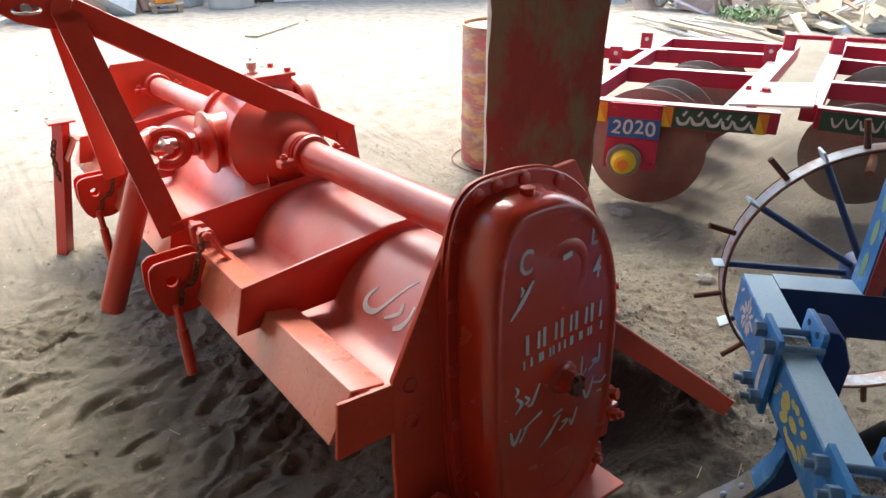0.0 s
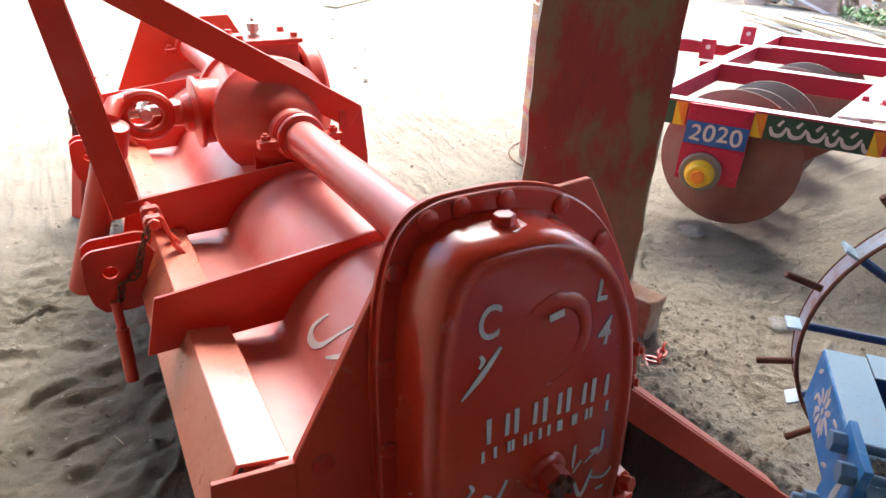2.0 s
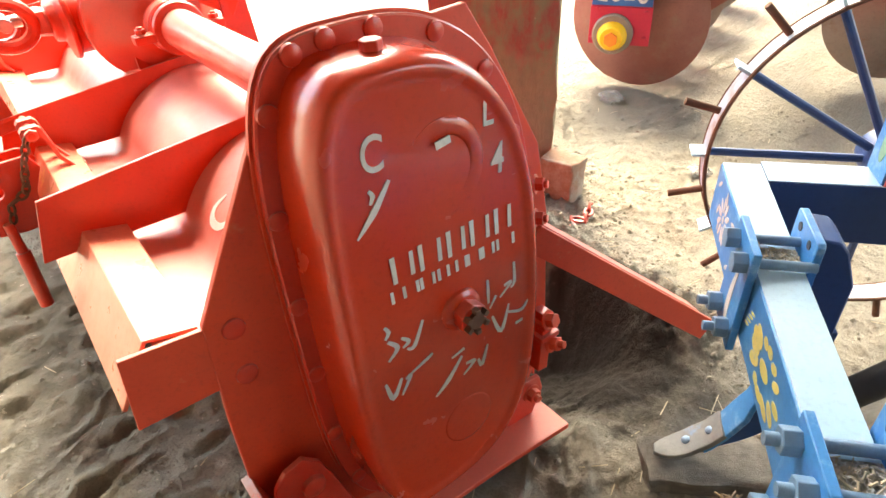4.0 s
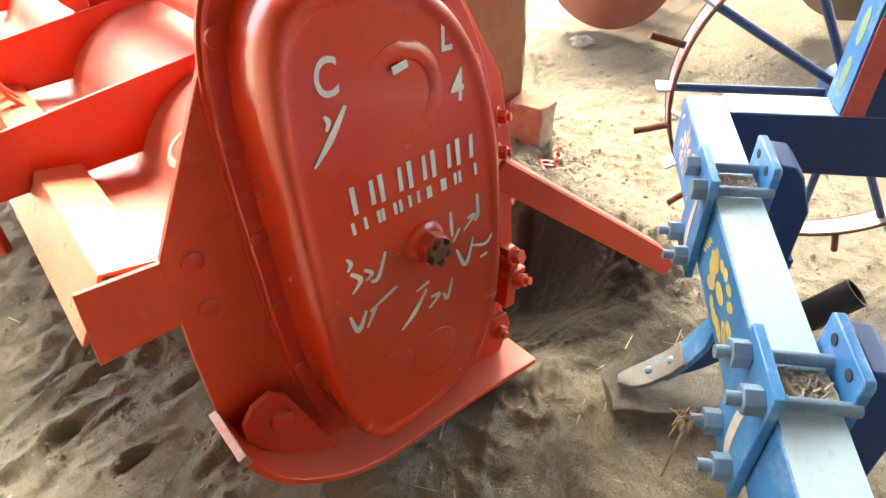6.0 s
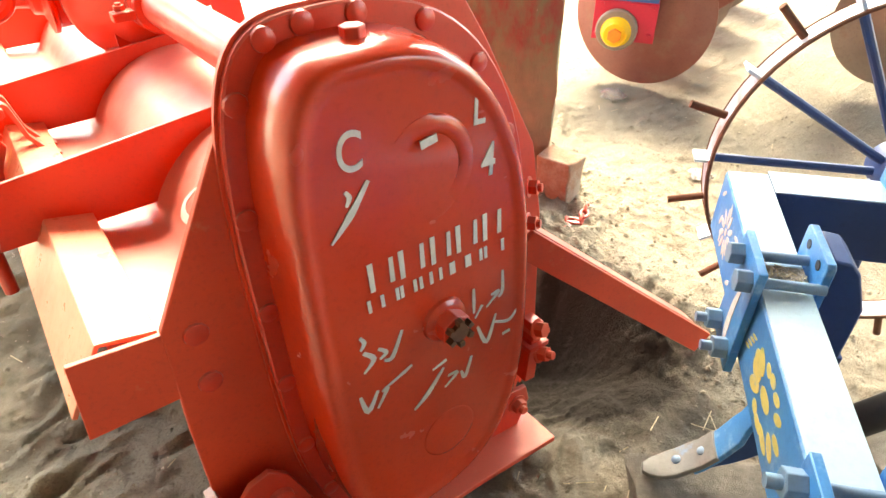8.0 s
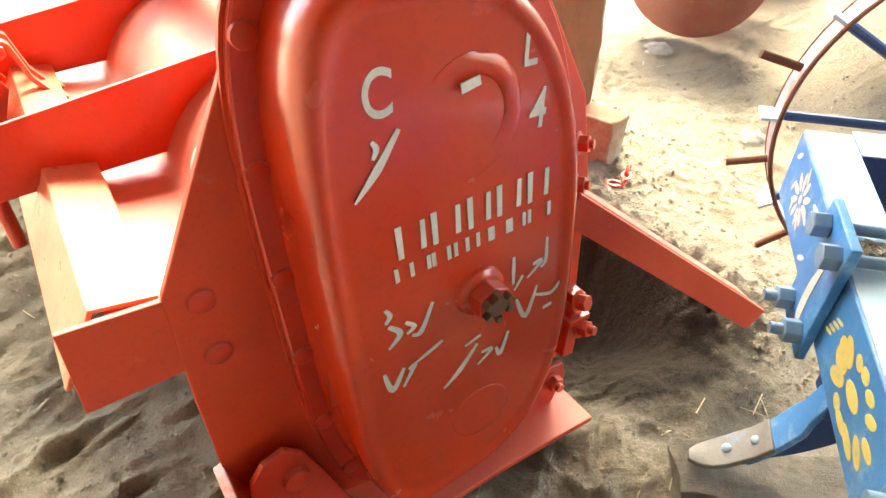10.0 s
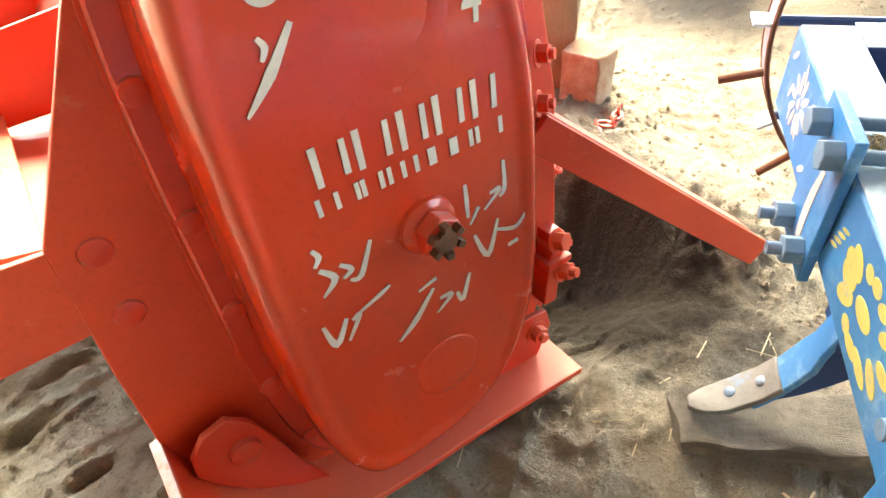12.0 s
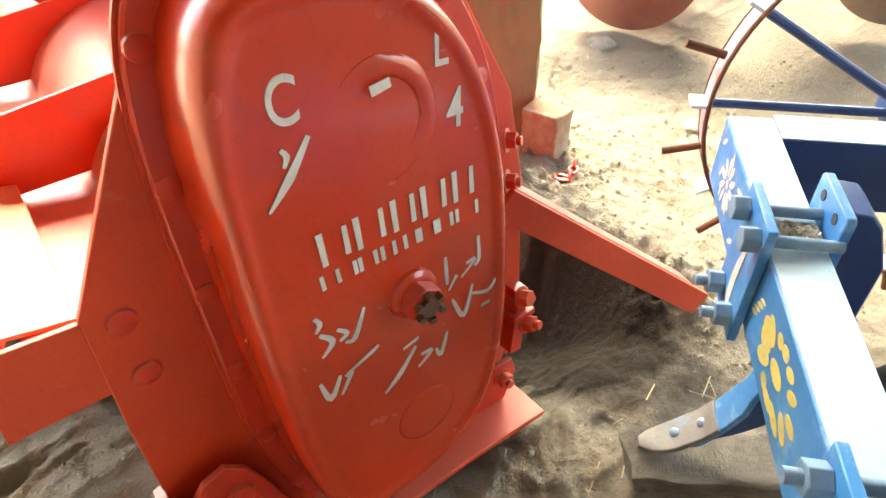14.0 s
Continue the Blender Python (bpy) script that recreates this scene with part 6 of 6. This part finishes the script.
def trough():
    """Half of a big ribbed tank, hollow side out, with its round end wall."""
    bm2 = bmesh.new()
    rows = []
    for i in range(41):
        an = radians(-8 + 196 * i / 40)
        r = 0.50 + (0.012 if i % 4 < 2 else 0.0)
        rows.append([(r * math.cos(an), r * math.sin(an), 0.0), (r * math.cos(an), r * math.sin(an), 1.15), ((r + 0.012) * math.cos(an), (r + 0.012) * math.sin(an), 1.15), ((r + 0.012) * math.cos(an), (r + 0.012) * math.sin(an), 0.0)])
    loft(bm2, rows, True, True)
    prism_pts = [(0.53 * math.cos(radians(a2)), 0.53 * math.sin(radians(a2))) for a2 in range(-8, 190, 9)]
    lo = [bm2.verts.new((px, py, -0.012)) for px, py in prism_pts]
    hi = [bm2.verts.new((px, py, 0.004)) for px, py in prism_pts]
    bm2.faces.new(lo[::-1])
    bm2.faces.new(hi)
    for k in range(len(lo)):
        n2 = (k + 1) % len(lo)
        bm2.faces.new((lo[k], lo[n2], hi[n2], hi[k]))
    thing("half_tank", bm2, SHEET, pose(2.75 - 0.1, 12.05, 0.30, -28, 34, 10), "dented pale ribbed half of a tank leaning on the scrap heap", "scrap metal")


trough()
sheet(pose(3.24, 12.38, 0.0, -26, -14, -20), 0.8, 1.2, SHEET_TAN, "rusty corrugated sheet leaning on the scrap heap", 0.02, 20, 1.0)
sheet(pose(0.95, 12.31, 0.0, -30, 6, 10), 1.1, 1.1, SHEET, "dented pale corrugated sheet leaning on the scrap heap", 0.02, 20, 0.4)
drum(pose(2.16, 12.85, 0.30, 90, 0, 25), 0.29, 0.85, SHEET_TAN, "dusty brown drum lying on its side in the scrap heap")
for k in range(9):
    x = rnd.uniform(-0.4, 3.6)
    a = rnd.uniform(-0.9, 0.9)
    post((x, 12.6 + rnd.uniform(-0.4, 0.6), 0), (x + 1.4 * math.sin(a), 13.2 + rnd.uniform(0, 0.5), rnd.uniform(0.5, 1.3)), rnd.uniform(0.02, 0.045), rnd.choice((RUST, TIN, WOOD, SHEET_TAN)), "old bar leaning in the scrap heap", "iron_rod")


def can(m, size, mat, label):
    bm2 = bmesh.new()
    box(bm2, (0, 0, size[2] / 2), size)
    box(bm2, (0, 0, size[2] + 0.015), (size[0] * 0.5, size[1] * 0.3, 0.03))
    return thing("jerrycan", bm2, mat, m, label, "canister", bevel=0.02)


bm = bmesh.new()
box(bm, (0, 0, 0.13), (0.55, 0.36, 0.03))
for x in (-0.2, 0.2):
    box(bm, (x, 0, 0.058), (0.08, 0.30, 0.116))
thing("low_pallet", bm, WOOD, pose(3.64, 12.12, 0, 0, 0, -15), "small low wooden pallet on the sand", "pallet", bevel=0.004)
can(pose(3.62, 12.15, 0.147, 0, 0, -12), (0.32, 0.24, 0.34), PLASTIC_ORANGE, "orange plastic canister standing on the low pallet")
can(pose(3.6, 12.73, 0.0, 0, 0, 20), (0.40, 0.30, 0.62), PLASTIC_BLUE, "blue plastic canister standing behind the pallet")
can(pose(4.21, 12.69, 0.0, 0, 0, 35), (0.45, 0.30, 0.36), SHEET, "pale blue-grey box lying by the scrap heap")


def white_frame():
    f = empty("metal_stand", pose(6.06, 11.97, 0, 0, 0, -22))
    tagged(f, "pale painted open metal stand on the ground", "stand")
    for a, c in (((-0.45, 0, 0), (-0.45, 0, 1.3)), ((0.45, 0, 0), (0.45, 0, 1.3)), ((-0.45, 0, 0.04), (0.45, 0, 0.04)), ((-0.45, 0, 0.55), (0.45, 0, 0.62)), ((-0.45, 0, 1.28), (0.45, 0, 1.28)), ((0.45, 0, 0.02), (0.45, 0.7, 0.02)), ((-0.45, 0, 0.02), (-0.45, 0.7, 0.02))):
        bm2 = bmesh.new()
        bar(bm2, a, c, 0.07, 0.07, (0, 1, 0.1))
        part("frame_bar", bm2, PALE_AND_LIT, f, bevel=0.004)


white_frame()
for k in range(7):
    bm = bmesh.new()
    r = rnd.uniform(0.10, 0.22)
    torus(bm, Matrix(), r, r, 0.045, 24, 8)
    thing("worn_ring", bm, rnd.choice((TIN, DARK_STEEL, SHEET_TAN)), pose(5.87 + rnd.uniform(-0.45, 0.5), 12.63 + rnd.uniform(-0.2, 0.3), 0.045 + 0.09 * (k % 3), rnd.uniform(-8, 8), rnd.uniform(-8, 8), 0), "old machine ring in a low pile", "ring", "rings in the pile")


def shop():
    """The far workshop: a plastered front with a dark open bay, its step limewashed."""
    m = pose(8.58, 11.84, 0, 0, 0, -30)
    bm2 = bmesh.new()
    box(bm2, (-4.8, 0.12, 1.9), (6.4, 0.24, 3.8))
    box(bm2, (10.2, 0.12, 1.9), (16.4, 0.24, 3.8))
    box(bm2, (0.2, 0.12, 3.3), (3.6, 0.24, 1.0))
    w = part("wall_north", bm2, PLASTER)
    w.matrix_world = m
    tagged(w, "grey plastered front of the workshop across the yard", "wall", kind="structure")
    bm2 = bmesh.new()
    box(bm2, (0.2, 4.1, 1.9), (3.9, 0.15, 3.8))
    box(bm2, (-1.72, 2.14, 1.9), (0.15, 3.78, 3.8))
    box(bm2, (2.12, 2.14, 1.9), (0.15, 3.78, 3.8))
    box(bm2, (0.2, 2.1, 3.86), (4.2, 4.2, 0.10))
    w = part("wall_shop", bm2, SHOP_DARK)
    w.matrix_world = m
    tagged(w, "dark inside walls of the open workshop bay", "wall", kind="structure")
    for x0, x1 in ((-4.6, -0.55), (-0.50, 3.0)):
        bm2 = bmesh.new()
        box(bm2, ((x0 + x1) / 2, -0.55, 0.07), (x1 - x0, 0.42, 0.15))
        bmesh.ops.subdivide_edges(bm2, edges=bm2.edges, cuts=9, use_grid_fill=True)
        for v in bm2.verts:
            v.co += Vector((0, noise.noise(v.co * 3) * 0.04, noise.noise(v.co * 2.5 + Vector((4, 4, 0))) * 0.04))
        k = part("kerb", bm2, LIME, smooth=60)
        k.matrix_world = m
        tagged(k, "uneven limewashed kerb before the workshop", "kerb", kind="structure")
    s = empty("low_stool", m @ pose(-1.0, 0.35, 0.0))
    tagged(s, "small red-brown wooden stool in the workshop bay", "stool")
    bm2 = bmesh.new()
    box(bm2, (0, 0, 0.42), (0.50, 0.30, 0.04))
    part("seat", bm2, PINK, s, bevel=0.004)
    for x in (-0.21, 0.21):
        for y in (-0.12, 0.12):
            bm2 = bmesh.new()
            box(bm2, (x, y, 0.20), (0.045, 0.045, 0.40))
            part("leg", bm2, PINK, s, bevel=0.003)


shop()

# heaps at the far right: sheets, poles, a bent tank, planks, weeds
sheet(pose(10.1, 8.14, 0.0, -20, 0, -40), 1.0, 1.1, SHEET, "pale sheet standing in the scrap heap", 0.015, 16, 0.9)
bm = bmesh.new()
rings = []
for k in range(10):
    f = k / 9
    r = 0.20 + 0.13 * f
    rings.append([(r * math.cos(2 * math.pi * i / 26) * (1 + 0.08 * noise.noise(Vector((i, k, 0)))), r * math.sin(2 * math.pi * i / 26) * 0.8, 1.6 * f) for i in range(26)])
loft(bm, rings, True, True)
thing("bent_tank", bm, SHEET, pose(10.17, 7.09, 0.20, -10, 50, -42), "dented pale sheet-metal tank lying askew on the heap", "tank")
for k, (x, y) in enumerate(((10.4, 6.45), (10.85, 6.1), (10.15, 7.05))):
    sheet(pose(x, y, 0.0, -58 + 10 * k, 14 - 12 * k, -75 + 32 * k), 0.62, 0.75, SHEET_TAN, "rusty tan sheet leaning on the heap", 0.01, 12, 0.3)
for k in range(16):
    x, y = rnd.uniform(10.2, 12.6), rnd.uniform(3.0, 8.0)
    a = rnd.uniform(0, 6.3)
    l = rnd.uniform(0.8, 1.9)
    post((x, y, 0.0), (x + 0.6 * l * math.cos(a), y + 0.6 * l * math.sin(a), rnd.uniform(0.25, 1.0) * l), rnd.uniform(0.02, 0.05), rnd.choice((WOOD, STRAW, WOOD, SHEET_TAN, WOOD)), "weathered pole propped in the scrap heap", "pole")
for k in range(13):
    bm = bmesh.new()
    l = rnd.uniform(1.0, 2.2)
    box(bm, (0, 0, 0), (l, rnd.uniform(0.035, 0.07), 0.025))
    thing("plank", bm, rnd.choice((WOOD, SHEET, STRAW, PALE_AND_LIT)), pose(8.75 + rnd.uniform(-0.55, 0.55), 5.15 + rnd.uniform(-0.65, 0.55), 0.02 + 0.022 * k % 0.12, 0, rnd.uniform(-1, 1), rnd.uniform(-134, -96)), "thin pale plank lying in a loose spread", "plank", "planks on the ground", bevel=0.003)
for k in range(10):
    bm = bmesh.new()
    l = rnd.uniform(0.8, 1.6)
    box(bm, (0, 0, 0), (l, rnd.uniform(0.10, 0.25), 0.04))
    thing("board", bm, rnd.choice((WOOD, SHEET_TAN, STRAW, STRAW)), pose(10.1 + rnd.uniform(-0.8, 1.0), 3.8 + rnd.uniform(-0.8, 0.9), 0.03 + 0.04 * (k % 4), rnd.uniform(-10, 10), rnd.uniform(-14, 14), rnd.uniform(0, 180)), "old board lying on the heap", "board", "boards on the heap", bevel=0.003)


bm = bmesh.new()
box(bm, (0, 0, 0.012), (1.2, 0.20, 0.024))
thing("pale_board", bm, STRAW, pose(4.2, 9.27, 0.0, 0, 0, 36), "long pale board lying flat in the yard", "board", bevel=0.004)


def weeds(m, n, spread, tall):
    rnd2 = random.Random(8)
    bm2 = bmesh.new()
    for k in range(n):
        a, r = rnd2.uniform(0, 6.3), spread * rnd2.random() ** 0.7
        x, y = r * math.cos(a), r * math.sin(a)
        for j in range(5):
            b = rnd2.uniform(0, 6.3)
            l, wd = rnd2.uniform(0.06, 0.14), rnd2.uniform(0.012, 0.028)
            z = rnd2.uniform(0.02, tall)
            d, s = Vector((math.cos(b), math.sin(b), rnd2.uniform(-0.2, 0.7))), Vector((-math.sin(b), math.cos(b), 0))
            p = Vector((x, y, z))
            v = [bm2.verts.new(q) for q in (p, p + d * l * 0.5 + s * wd, p + d * l, p + d * l * 0.5 - s * wd)]
            bm2.faces.new(v)
        rod(bm2, (x, y, 0), (x + 0.03, y, tall), 0.003, 4)
    thing("weeds", bm2, LEAF, m, "green weeds growing between the planks and the scrap", "plant", smooth=0, kind="stuff")


weeds(pose(10.25, 5.39, 0), 80, 0.50, 0.15)


def junk(n, seed, where, tall, mats):
    """Bent panels, offcuts and bars thrown on a heap; each one is a thing of its own."""
    r2 = random.Random(seed)
    for k in range(n):
        x, y = where(r2)
        z = tall * r2.random() ** 3
        bm2 = bmesh.new()
        kind = r2.random()
        if kind < 0.5:
            l, w2, cols = r2.uniform(0.20, 0.75), r2.uniform(0.12, 0.45), 6
            bend, ph = r2.uniform(-0.5, 0.5), r2.uniform(0, 6)
            rows = []
            for i in range(cols + 1):
                u = i / cols - 0.5
                off = bend * u * u + 0.03 * math.sin(i * 2.1 + ph)
                skew = 0.15 * w2 * math.sin(ph + u * 3)
                rows.append([(u * l, -w2 / 2 + skew, off), (u * l, w2 / 2 + skew * 0.3, off + 0.05 * math.sin(ph)), (u * l, w2 / 2 + skew * 0.3, off + 0.05 * math.sin(ph) + 0.006), (u * l, -w2 / 2 + skew, off + 0.006)])
            loft(bm2, rows, True, True)
            name, lab, cat = "sheet_offcut", "bent metal panel thrown on the scrap heap", "scrap metal"
        elif kind < 0.93:
            l = r2.uniform(0.5, 1.3)
            bar(bm2, (-l / 2, 0, 0), (l / 2, 0, 0), r2.uniform(0.02, 0.06), r2.uniform(0.02, 0.04))
            name, lab, cat = "flat_iron", "old bar lying on the scrap heap", "scrap metal"
        else:
            rr = r2.uniform(0.04, 0.09)
            pipe(bm2, (-rr, 0, 0), (rr, 0, 0), rr, 0.012, 18)
            name, lab, cat = "pipe_offcut", "short round casing lying on the scrap heap", "scrap metal"
        thing(name, bm2, r2.choice(mats), pose(x, y, 0.06 + z, r2.uniform(-50, 50), r2.uniform(-45, 45), r2.uniform(0, 360)), lab, cat, "scrap heap", smooth=0)


junk(70, 31, lambda r: (r.uniform(-0.4, 3.3), r.uniform(12.4, 13.6)), 0.45, (SHEET, SHEET, SHEET_TAN, TIN, PLASTIC_WHITE, WOOD, PLASTIC_BLUE, RUST, PALE_AND_LIT))
junk(20, 33, lambda r: (r.uniform(4.95, 6.3), r.uniform(12.4, 12.8)), 0.25, (SHEET, SHEET_TAN, TIN, DARK_STEEL, RUST))
junk(105, 37, lambda r: (r.uniform(10.2, 12.8), r.uniform(2.6, 9.0)), 0.35, (SHEET, SHEET_TAN, WOOD, WOOD, SHEET, PALE_AND_LIT, STRAW, SHEET_TAN, WOOD))
junk(44, 41, lambda r: (r.uniform(-0.4, 2.2), r.uniform(12.0, 12.8)), 0.5, (SHEET, SHEET, PALE_AND_LIT, SHEET_TAN, STRAW, PLASTIC_WHITE, SHEET, PLASTIC_BLUE))
